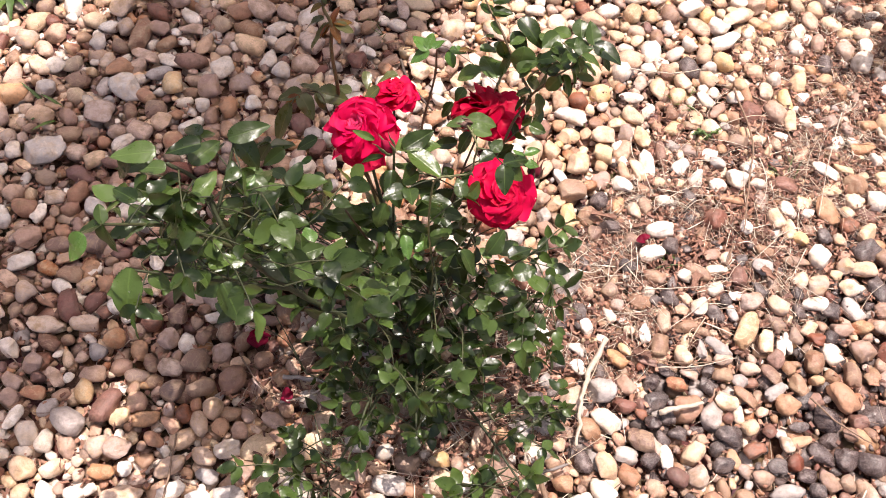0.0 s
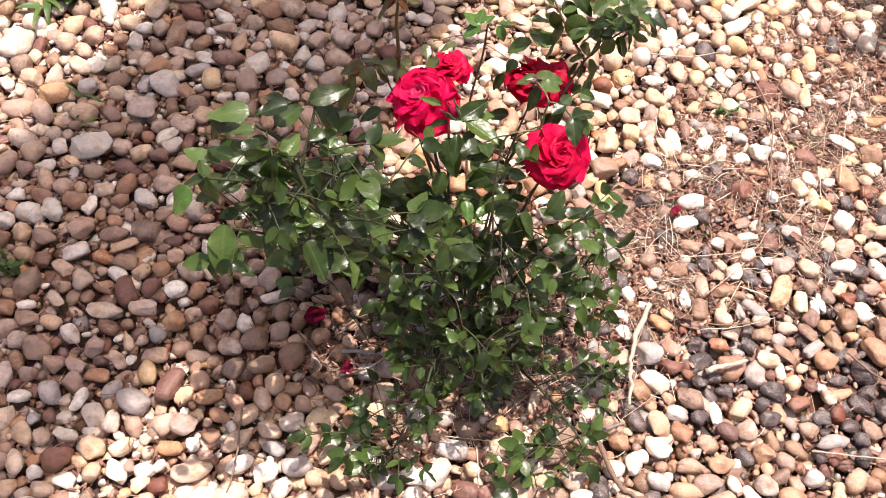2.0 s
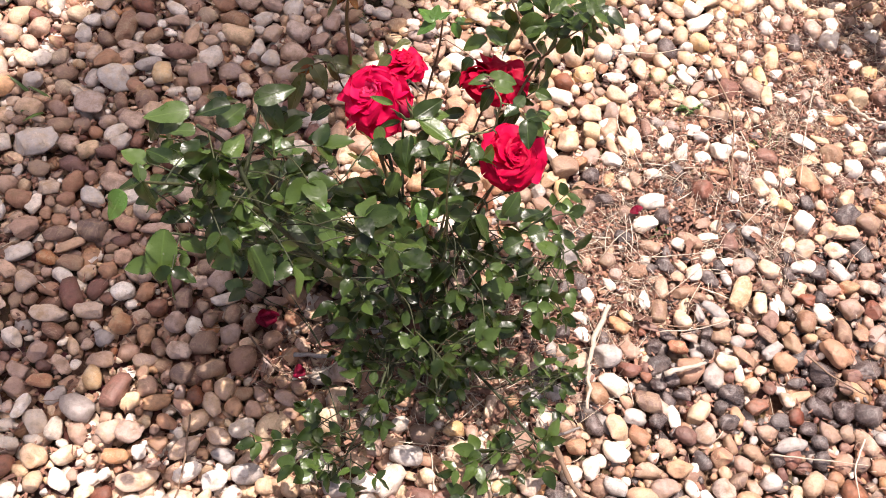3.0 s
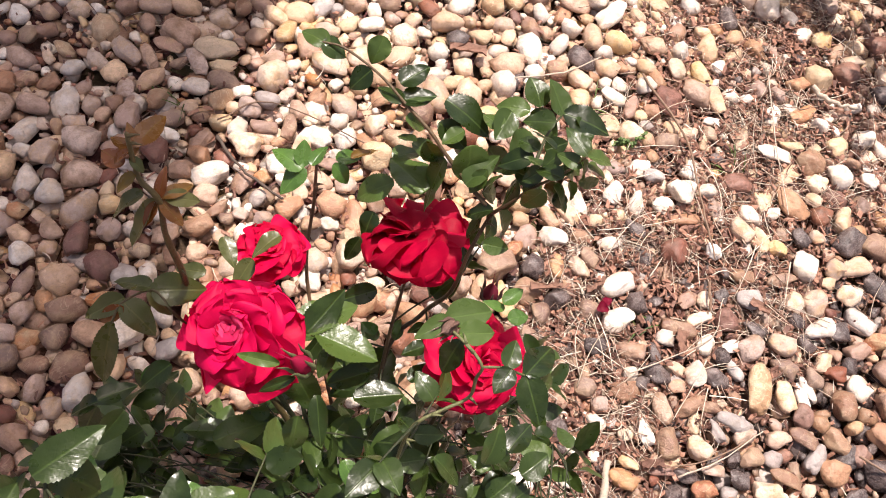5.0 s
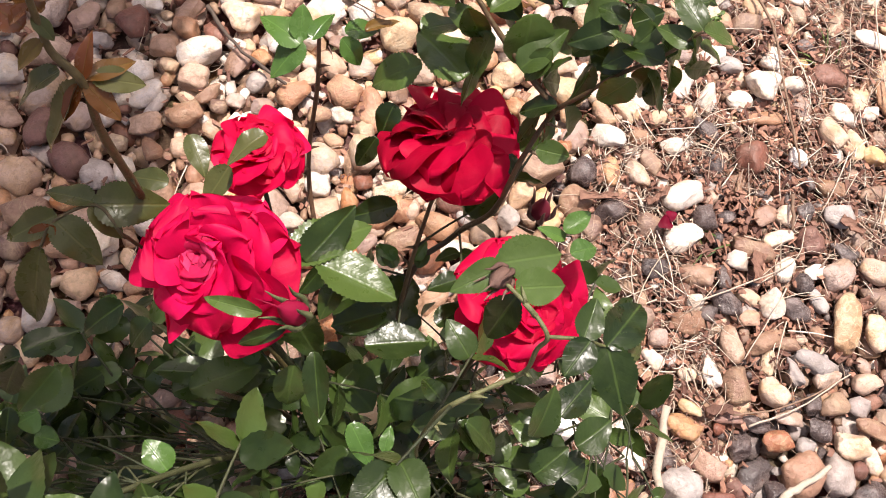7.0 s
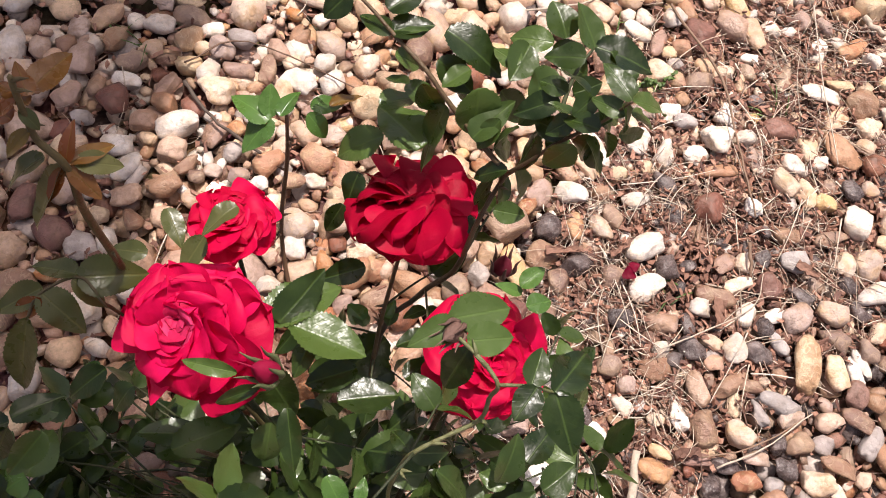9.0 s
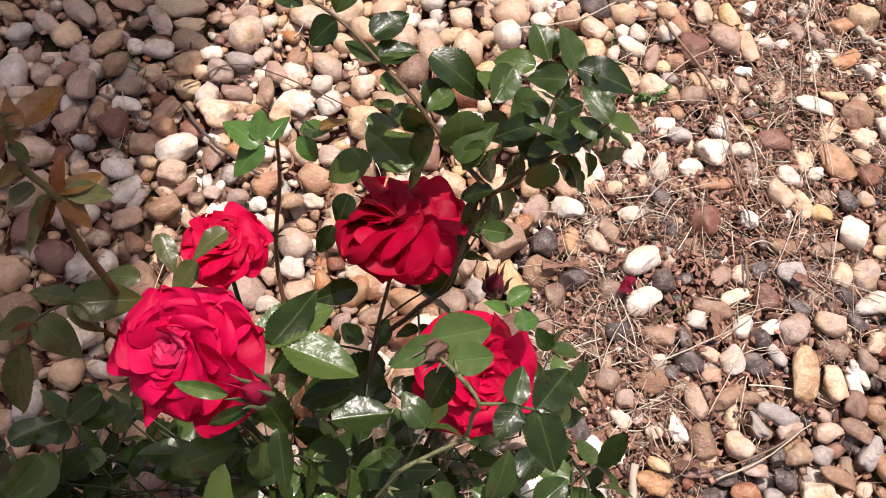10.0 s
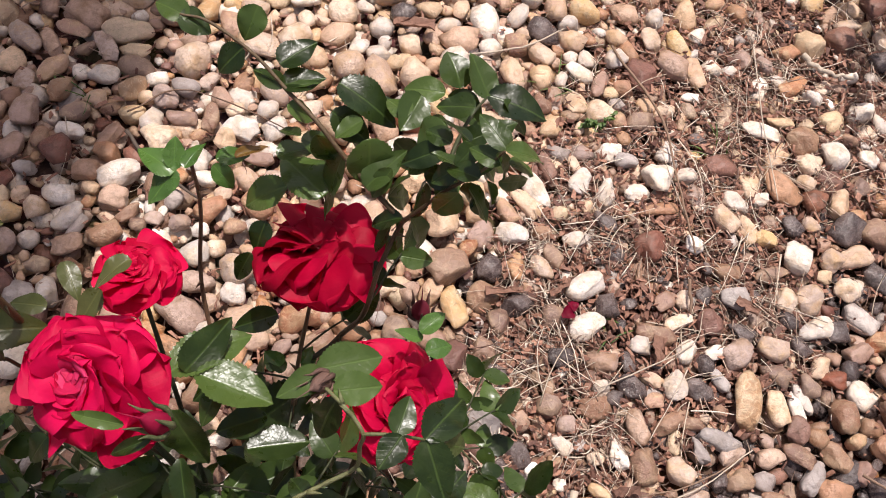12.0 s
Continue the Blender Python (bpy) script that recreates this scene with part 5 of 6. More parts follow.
def dress(points, first, last, count, size, colour="green", spread=1.0):
    """Compound leaves along a cane."""
    line = smooth_line(points)
    for s in np.linspace(first, last, count):
        i = min(int(s * (len(line) - 1)), len(line) - 1)
        a = plant_rng.uniform(0, 2 * math.pi)
        way = (math.cos(a), math.sin(a), plant_rng.uniform(-0.1, 0.6) * spread)
        spray(line[i], way, size * plant_rng.uniform(0.75, 1.2), int(plant_rng.choice([3, 5, 5])), colour)



def thicket(centre, radii, count, size, colour="green"):
    """Side twigs from the nearest canes, each ending in a compound leaf, spread through a rounded space."""
    wood = np.array(WOODY)
    for _ in range(count):
        d = plant_rng.normal(size=3)
        d *= plant_rng.random() ** 0.4 / np.linalg.norm(d)
        p = np.array(centre) + d * radii
        p[2] = max(p[2], 0.02)
        q = wood[np.argmin(((wood - p) ** 2).sum(1) + 0.004 * (wood[:, 2] > p[2]))]
        far = np.linalg.norm(p - q)
        p = q + (p - q) * min(1.0, 0.085 / far)
        mid = 0.5 * (p + q) + [0, 0, 0.12 * min(far, 0.085)] + plant_rng.normal(0, 0.004, 3)
        v, f = tube(smooth_line([q, mid, p], 3), 0.0008, 0.0005, 5)
        part("twig", mesh_of("twig", v, f, [CANE["green"]]), bush)
        way = p - q + plant_rng.normal(0, 0.02, 3)
        spray(p, (way[0], way[1], 0.3 * abs(way[2])), size * plant_rng.uniform(0.75, 1.2), int(plant_rng.choice([3, 5])), colour)


dress(CANE_A, 0.25, 0.6, 3, 0.026)
dress(CANE_B3, 0.25, 0.8, 5, 0.024)
dress(CANE_C, 0.25, 0.8, 4, 0.026)
dress(CANE_D, 0.2, 0.55, 3, 0.024)
dress(CANE_F, 0.15, 0.45, 3, 0.024)
dress(CANE_G, 0.2, 0.95, 9, 0.024)
dress(CANE_G2, 0.1, 0.9, 4, 0.022)
dress(CANE_G3, 0.1, 0.95, 5, 0.022)
dress(CANE_G4, 0.1, 0.9, 3, 0.022)
dress(CANE_L1, 0.4, 1.0, 6, 0.019)
dress(CANE_L2, 0.4, 1.0, 6, 0.018)
dress(CANE_L3, 0.25, 1.0, 9, 0.020)
dress(CANE_L4, 0.3, 1.0, 3, 0.014)
dress(CANE_L5, 0.4, 1.0, 6, 0.019)
dress(CANE_L6, 0.25, 1.0, 9, 0.020)
dress(CANE_L7, 0.25, 1.0, 7, 0.022)
dress(CANE_L8, 0.6, 1.0, 4, 0.018)
dress(CANE_L9, 0.6, 1.0, 4, 0.018)
thicket((0.34, 0.68, 0.18), (0.10, 0.09, 0.08), 16, 0.022)
thicket((0.24, 0.79, 0.08), (0.07, 0.05, 0.04), 16, 0.027)
thicket((0.12, 0.75, 0.21), (0.08, 0.06, 0.05), 13, 0.025)
thicket((0.415, 0.74, 0.14), (0.075, 0.08, 0.07), 18, 0.022)
thicket((0.30, 0.645, 0.08), (0.09, 0.045, 0.04), 34, 0.020)
thicket((0.33, 0.765, 0.17), (0.09, 0.05, 0.04), 15, 0.025)
thicket((0.27, 0.73, 0.15), (0.07, 0.05, 0.04), 10, 0.023)
thicket((0.13, 0.68, 0.36), (0.09, 0.08, 0.06), 18, 0.026)
thicket((0.195, 0.555, 0.05), (0.045, 0.045, 0.03), 14, 0.020)
thicket((0.405, 0.54, 0.04), (0.04, 0.025, 0.025), 10, 0.020)
thicket((0.455, 0.62, 0.05), (0.03, 0.03, 0.03), 9, 0.018)
thicket((0.14, 0.81, 0.10), (0.07, 0.05, 0.04), 12, 0.024)
thicket((0.17, 0.84, 0.12), (0.06, 0.04, 0.03), 12, 0.026)
thicket((0.33, 0.69, 0.07), (0.12, 0.06, 0.04), 9, 0.020)
thicket((0.09, 0.80, 0.13), (0.06, 0.05, 0.06), 12, 0.022)

v, f = joined(loose_leaves)
tagged(part("foliage", mesh_of("foliage", v, f, [LEAF["green"]]), bush), "small dense green leaves", kind="stuff")

# ---- blooms ----


def petal_shape(seed, inner):
    """A petal 1 long from its claw at the origin along x, cupped and with a rolled, waved rim."""
    rng = np.random.default_rng(seed)
    nu, nv = 18, 19
    cup = rng.uniform(0.5, 0.9) if inner else rng.uniform(0.10, 0.5)
    curl = rng.uniform(-0.10, 0.10) if inner else rng.uniform(0.0, 0.24)
    notch, lip = rng.uniform(0.0, 0.07), rng.uniform(-0.12, 0.05)
    ph = rng.uniform(0, 6, 3)
    v = []
    for i in range(nu):
        u = 1 - (1 - i / (nu - 1)) ** 1.5
        half = (0.11 + 0.41 * math.sin(0.5 * math.pi * min(1, u / 0.74))) * (1 if u < 0.74 else math.sqrt(max(0.004, 1 - ((u - 0.74) / 0.2605) ** 2)))
        for j in range(nv):
            s = 2 * j / (nv - 1) - 1
            rim = u**3
            ruffle = 0.75 if inner else 0.85
            x = u * (1 - notch * math.exp(-(s * 3) ** 2) * rim) - 0.09 * s * s * rim + 0.02 * rim * math.sin(7 * s + ph[2])
            z = cup * (half * s) ** 2 * 1.6 + 0.20 * math.sin(math.pi * u * 0.8) - curl * rim
            z += ruffle * u * u * (0.09 * math.sin(2.6 * s + ph[0]) + 0.055 * math.sin(6.5 * s + ph[1]) + 0.025 * rim * math.sin(13 * s + ph[2])) + 0.03 * u * math.sin(3.5 * s + 4 * u + ph[2])
            z += lip * max(0.0, u - 0.8) * 5 * (0.6 + 0.4 * math.sin(2 * s + ph[1]))
            v.append((x, half * s, z))
    f = []
    for i in range(nu - 1):
        for j in range(nv - 1):
            a = i * nv + j
            f += [(a, a + nv, a + nv + 1), (a, a + nv + 1, a + 1)]
    return np.array(v), np.array(f)


OUTER = [petal_shape(300 + n, False) for n in range(6)]
INNER = [petal_shape(330 + n, True) for n in range(5)]


def bloom(at, facing, radius, colour, seed, label, heart_colour="", rings=((6, 1.0, -4), (6, 0.90, 12), (5, 0.76, 28), (5, 0.60, 44), (5, 0.44, 58), (4, 0.32, 70)), owner=None, aside=0.0):
    """A double rose: a green cup with sepals, and rings of petals that stand steeper towards the heart."""
    rng = np.random.default_rng(seed)
    z = Vector(facing).normalized()
    turn = z.to_track_quat("Z", "Y").to_matrix().to_4x4()
    base = Matrix.Translation(at) @ turn
    cup = [tube(np.array([(0, 0, -0.16), (0, 0, -0.10), (0, 0, -0.03), (0, 0, 0.02)]) * radius, 0.07 * radius, 0.11 * radius, 10)]
    for k in range(5):
        a = 2 * math.pi * k / 5 + 0.3
        d = np.array([math.cos(a), math.sin(a), 0])
        cup.append(tube(np.array([d * 0.08 + [0, 0, -0.04], d * 0.35 + [0, 0, -0.10], d * 0.6 + [0, 0, -0.22]]) * radius, 0.05 * radius, 0.008 * radius, 5))
    v, f = joined(cup)
    heart = new("rose_bloom", mesh_of("rose_bloom", v, f, [SEPAL]))
    heart.matrix_basis = base
    if owner:
        under(heart, owner)
    tagged(heart, label)
    outer = [mesh_of("petal", v, f, [PETAL[colour]]) for v, f in OUTER]
    inner = [mesh_of("petal", v, f, [PETAL[heart_colour or colour]]) for v, f in INNER]
    heart_petals = [mesh_of("petal", v, f, [PETAL[heart_colour or colour]]) for v, f in OUTER[:4]] if heart_colour else outer
    for r, (count, size, rise) in enumerate(rings):
        for k in range(count):
            a = 360 * (k + 0.4 * r) / count + rng.uniform(-12, 12)
            s = size * radius * rng.uniform(0.82, 1.12)
            pick = outer if r < 4 else heart_petals if r < 6 else inner
            shift = aside * radius * r / len(rings)
            local = pose(shift, -0.4 * shift, 0.05 * r * radius, 0, 0, a) @ pose(0.03 * radius, 0, 0, 15 + rng.uniform(-5, 5), -(rise + rng.uniform(-6, 6)), 0)
            ob = new("petal", pick[int(rng.integers(len(pick)))])
            ob.parent = heart
            ob.matrix_basis = local @ Matrix.Diagonal((s, s * rng.uniform(1.0, 1.25), s, 1))
    return heart


bloom((0.241, 0.848, 0.318), (-0.46, -0.26, 0.84), 0.040, "pink_red", 1, "large open bright pinkish red rose bloom", "pink_heart", ((7, 1.02, -6), (6, 0.90, 18), (5, 0.78, 38), (6, 0.58, 48), (6, 0.44, 60), (5, 0.30, 72)), owner=bush, aside=-0.26)
bloom((0.270, 0.910, 0.303), (0.10, 0.15, 0.95), 0.027, "scarlet", 2, "smaller scarlet rose bloom", owner=bush)
# petals coloured darker than the other blooms to carry its shade
bloom((0.374, 0.896, 0.303), (0.02, 0.40, 0.88), 0.041, "crimson_shaded", 3, "deep crimson rose bloom with shade put into its petal colour", "", ((7, 1.0, -18), (6, 0.94, -5), (6, 0.80, 4), (5, 0.60, 12), (4, 0.42, 28)), owner=bush)
bloom((0.388, 0.802, 0.283), (0.16, -0.38, 0.85), 0.042, "scarlet", 4, "open red rose bloom behind leaves", owner=bush)


def bud(at, facing, size, body_skin, cover, label):
    """A closed bud: a pointed body of rolled petals held by five sepals."""
    turn = Vector(facing).normalized().to_track_quat("Z", "Y").to_matrix().to_4x4()
    line = np.array([(0, 0, 0), (0, 0, 0.25), (0, 0, 0.55), (0, 0, 0.8), (0, 0, 1.0)])
    v, f = tube(line, 1, 1, 12)
    r = np.array([0.20, 0.34, 0.30, 0.17, 0.03])
    ring = np.repeat(np.arange(5), 12)
    v[:60, :2] *= r[ring][:, None] * (1 + 0.08 * np.sin(3 * np.tile(np.arange(12), 5) * math.pi / 6 + ring))[:, None]
    body = new("rose_bud", mesh_of("rose_bud", v * size, f, [body_skin]))
    body.matrix_basis = Matrix.Translation(at) @ turn
    under(body, bush)
    tagged(body, label)
    for k in range(5):
        a = 2 * math.pi * k / 5
        d = np.array([math.cos(a), math.sin(a), 0])
        p = smooth_line([d * 0.18, d * 0.40 + [0, 0, 0.3], d * 0.42 + [0, 0, 0.7], d * 0.55 + [0, 0, 1.05]], 3)
        v, f = tube(p * size, 0.13 * size, 0.010 * size, 6)
        sepal = new("sepal", mesh_of("sepal", v, f, [cover]))
        sepal.parent = body


bud((0.270, 0.807, 0.347), (-0.5, 0.1, 0.8), 0.019, PETAL["bud"], SEPAL, "closed red rose bud with green sepals")
bud((0.343, 0.780, 0.436), (-0.6, -0.3, 0.4), 0.0125, WITHERED, WITHERED, "withered brown rose bud")
bud((0.439, 0.870, 0.220), (0.0, 0.2, 1.0), 0.020, PETAL["faded"], WITHERED, "dark slender rose bud")

# ---- fallen bloom and petals ----
bloom((0.108, 0.742, 0.024), (0.15, -0.85, 0.35), 0.021, "faded", 9, "wilted dark red rose bloom", "", ((6, 1.0, 64), (5, 0.85, 74), (4, 0.6, 84)), owner=bush)


def fallen_petal(at, deg, size, seed):
    v, f = OUTER[seed % 6]
    ob = new("fallen_petal", mesh_of("fallen_petal", v, f, [PETAL["faded"]]))
    ob.matrix_basis = pose(*at, 10, -8, deg) @ Matrix.Scale(size, 4)
    tagged(ob, "dark red fallen rose petal on the gravel", "petal", group="fallen petals")


fallen_petal((0.145, 0.654, 0.020), 30, 0.016, 1)
fallen_petal((0.156, 0.649, 0.018), 140, 0.014, 2)
fallen_petal((0.614, 0.902, 0.020), 10, 0.013, 3)
fallen_petal((0.627, 0.903, 0.020), 80, 0.011, 4)

# ---- sticks and roots ----


def stick(points, radius, wood, name, label, category="twig"):
    line = smooth_line(points, 5)
    rng = np.random.default_rng(int(abs(points[0][0]) * 1e4))
    line = line + rng.normal(0, 0.3 * radius, line.shape)
    v, f = tube(line, radius, 0.6 * radius, 7, 0.35, rng)
    tagged(new(name, mesh_of(name, v, f, [WOOD[wood]])), label, category)


stick([(0.558, 0.747, 0.028), (0.529, 0.690, 0.028), (0.519, 0.650, 0.028), (0.512, 0.604, 0.028)], 0.0036, "bleached", "twig", "bleached pale dry twig lying on the gravel")
stick([(0.620, 0.649, 0.028), (0.648, 0.656, 0.028), (0.679, 0.665, 0.028)], 0.0038, "bleached", "stick", "bleached pale dry stick lying on the gravel")
stick([(0.741, 0.543, 0.019), (0.796, 0.537, 0.019), (0.868, 0.527, 0.019)], 0.0012, "bleached", "twig", "bleached pale dry twig lying on the gravel")
stick([(0.873, 0.561, 0.019), (0.849, 0.520, 0.019), (0.843, 0.462, 0.019)], 0.0012, "bleached", "twig", "bleached pale dry twig lying on the gravel")
stick([(0.466, 0.556, 0.022), (0.486, 0.501, 0.022), (0.522, 0.481, 0.022), (0.575, 0.464, 0.022)], 0.0037, "brown", "twig", "thin brown dry twig lying on the gravel")
stick([(0.455, 0.564, 0.021), (0.500, 0.582, 0.021)], 0.0026, "grey", "twig", "weathered grey twig lying on the gravel")
stick([(0.824, 0.679, 0.020), (0.853, 0.648, 0.020), (0.893, 0.621, 0.020)], 0.0015, "brown", "twig", "thin brown dry twig lying on the gravel")
stick([(0.627, 0.714, 0.019), (0.675, 0.717, 0.019), (0.734, 0.732, 0.019)], 0.0010, "bleached", "twig", "bleached pale dry twig lying on the gravel")
stick([(0.387, 1.465, 0.020), (0.423, 1.522, 0.020), (0.482, 1.573, 0.020), (0.579, 1.638, 0.020)], 0.0019, "bleached", "root", "bleached pale dry root lying on the gravel")
stick([(0.273, 1.203, 0.020), (0.289, 1.160, 0.020), (0.324, 1.109, 0.020)], 0.0022, "dark", "twig", "dark brown dry twig lying on the gravel")
stick([(0.792, 1.184, 0.020), (0.806, 1.080, 0.020), (0.786, 0.991, 0.020), (0.772, 0.927, 0.020)], 0.0016, "brown", "twig", "thin brown dry twig lying on the gravel")
stick([(0.620, 0.827, 0.019), (0.665, 0.831, 0.019), (0.727, 0.841, 0.019), (0.751, 0.868, 0.019)], 0.0008, "bleached", "root", "bleached pale dry root lying on the gravel")
stick([(0.709, 0.819, 0.019), (0.679, 0.794, 0.019), (0.646, 0.769, 0.019)], 0.0007, "bleached", "root", "bleached pale dry root lying on the gravel")
stick([(1.005, 1.116, 0.022), (1.021, 1.089, 0.022), (1.047, 1.074, 0.022)], 0.0036, "bleached", "stick", "bleached pale dry stick lying on the gravel")
stick([(0.617, 0.726, 0.019), (0.671, 0.721, 0.019), (0.726, 0.730, 0.019)], 0.0009, "brown", "twig", "thin brown dry twig lying on the gravel")
stick([(0.752, 0.902, 0.020), (0.739, 0.870, 0.020)], 0.0020, "brown", "twig", "thin brown dry twig lying on the gravel")
stick([(0.144, 0.682, 0.021), (0.187, 0.678, 0.021), (0.202, 0.674, 0.021)], 0.0030, "grey", "twig", "weathered grey twig lying on the gravel")
stick([(0.145, 0.648, 0.020), (0.180, 0.659, 0.020), (0.208, 0.680, 0.020)], 0.0018, "bleached", "twig", "bleached pale dry twig lying on the gravel")
stick([(0.086, 0.711, 0.019), (0.123, 0.664, 0.019), (0.173, 0.648, 0.019)], 0.0012, "brown", "twig", "thin brown dry twig lying on the gravel")
stick([(0.023, 0.604, 0.019), (0.021, 0.540, 0.019), (0.014, 0.499, 0.019)], 0.0014, "brown", "twig", "thin brown dry twig lying on the gravel")
stick([(-0.461, 1.587, 0.029), (-0.411, 1.629, 0.029), (-0.364, 1.690, 0.029)], .011, "dark", "branch", "thick dark brown fallen branch on the gravel")
stick([(0.278, 1.225, 0.019), (0.343, 1.235, 0.019), (0.438, 1.152, 0.019)], 0.0010, "brown", "twig", "thin brown dry twig lying on the gravel")
stick([(0.622, 1.211, 0.019), (0.695, 1.206, 0.019), (0.749, 1.218, 0.019)], 0.0012, "bleached", "twig", "bleached pale dry twig lying on the gravel")
stick([(0.957, 1.147, 0.019), (0.921, 1.060, 0.019), (0.886, 0.958, 0.019)], 0.0009, "bleached", "twig", "bleached pale dry twig lying on the gravel")

# ---- weeds ----


def blade(start, way, long, wide, bend):
    """A grass blade, folded along its middle."""
    way, up = Vector(way).normalized(), Vector((0, 0, 1))
    side = way.cross(up).normalized()
    v, f, n = [], [], 9
    for i in range(n):
        u = i / (n - 1)
        c = Vector(start) + way * long * u + up * (long * (0.9 * u - bend * u * u))
        w = wide * (1 - u**2) * (0.5 + u if u < 0.3 else 0.8)
        v += [c - side * w, c - up * 0.3 * w, c + side * w]
        if i:
            a = 3 * (i - 1)
            f += [(a, a + 3, a + 4), (a, a + 4, a + 1), (a + 1, a + 4, a + 5), (a + 1, a + 5, a + 2)]
    return np.array(v), np.array(f)


def tuft(at, count, long, wide, label, seed, name="grass_tuft", skin=None):
    rng = np.random.default_rng(seed)
    plant = tagged(new(name), label, "weed")
    plant.matrix_basis = pose(*at)
    for _ in range(count):
        a = rng.uniform(0, 2 * math.pi)
        s = Vector(at) + Vector((rng.normal(0, 0.012), rng.normal(0, 0.012), -0.004))
        v, f = blade(s, (math.cos(a), math.sin(a), 0), long * rng.uniform(0.5, 1.1), wide * rng.uniform(0.6, 1.2), rng.uniform(0.3, 0.9))
        part("blade", mesh_of("blade", v, f, [skin or GRASS]), plant)


def leafy_weed(at, stems, tall, leaf, label, seed, dense=3, skin=None):
    """A weed of thin stems set with small leaves."""
    rng = np.random.default_rng(seed)
    plant = tagged(new("weed"), label, "weed")
    plant.matrix_basis = pose(*at)
    tiny = []
    for _ in range(stems):
        a, h = rng.uniform(0, 2 * math.pi), tall * rng.uniform(0.5, 1.1)
        lean = rng.uniform(0.2, 0.8) * h
        p0 = np.array(at) + [rng.normal(0, 0.2 * tall), rng.normal(0, 0.2 * tall), -0.005]
        p1 = p0 + [lean * math.cos(a), lean * math.sin(a), h]
        line = smooth_line([p0, p0 * 0.5 + p1 * 0.5 + [0, 0, 0.1 * h], p1], 6)
        v, f = tube(line, 0.0012, 0.0006, 5)
        part("stem", mesh_of("stem", v, f, [CANE["brown"]]), plant)
        for i in range(3, len(line)):
            for _ in range(dense):
                b = rng.uniform(0, 2 * math.pi)
                x = Vector((math.cos(b), math.sin(b), rng.uniform(-0.2, 0.5))).normalized()
                y = Vector((0, 0, 1)).cross(x).normalized()
                s = leaf * rng.uniform(0.6, 1.3)
                m = np.array(Matrix((x, y, x.cross(y))).transposed()) * s
                lv, lf = SMALL_LEAVES[int(rng.integers(7))]
                tiny.append((lv @ m.T + line[i], lf))
    v, f = joined(tiny)
    tagged(part("foliage", mesh_of("foliage", v, f, [skin or GRASS]), plant), "small green leaves", kind="stuff")


tuft((0.659, 0.887, 0.006), 8, 0.035, 0.0011, "thin green grass tuft between pebbles", 1)
tuft((0.858, 1.025, 0.006), 7, 0.032, 0.0011, "thin green grass tuft between pebbles", 2)
tuft((0.255, 1.271, 0.006), 9, 0.035, 0.0012, "thin green grass tuft between pebbles", 3)
tuft((0.728, 1.164, 0.006), 8, 0.035, 0.0012, "thin green grass tuft between pebbles", 4)
tuft((-0.235, 1.089, 0.006), 5, 0.04, 0.004, "small broad-bladed green weed in the gravel", 5)
tuft((-0.346, 1.316, 0.006), 13, 0.085, 0.010, "broad-bladed green weed in the gravel", 6)
leafy_weed((-0.295, 1.328, 0.000), 14, 0.045, 0.018, "low leafy green weed in the gravel", 11, 2)
leafy_weed((-0.278, 1.355, 0.000), 2, 0.12, 0.020, "tall thin-stemmed weed in the gravel", 12, 1)
leafy_weed((-0.381, 1.414, 0.000), 16, 0.07, 0.012, "sparse grey-green weed in the gravel", 16, 1)
leafy_weed((-0.303, 0.805, 0.000), 8, 0.05, 0.006, "fine feathery green weed in the gravel", 13)
leafy_weed((1.27, 1.36, 0.0), 40, 0.34, 0.022, "dark green bushy weed at the edge of the gravel", 14, 3, LEAF["green"])
leafy_weed((0.736, 1.103, 0.000), 3, 0.03, 0.005, "sparse dry-green weed among straw", 15)
for x, y, n in ((1.05, 1.52, 31), (1.13, 1.60, 32), (1.16, 1.47, 33), (1.24, 1.64, 34), (0.98, 1.66, 35), (1.08, 1.78, 36)):
    tuft((x, y, 0.006), 14, 0.065, 0.0012, "bleached dry grass tuft between pebbles", n, skin=PALE_STRAW)
tuft((1.205, 1.715, 0.006), 16, 0.06, 0.0014, "thin green grass tuft between pebbles", 21)
tuft((1.117, 1.673, 0.006), 12, 0.05, 0.0014, "thin green grass tuft between pebbles", 22)
tuft((1.210, 1.589, 0.006), 14, 0.05, 0.0014, "thin green grass tuft between pebbles", 23)
tuft((1.282, 1.757, 0.006), 16, 0.06, 0.0014, "thin green grass tuft between pebbles", 24)

# ---- loose litter ----


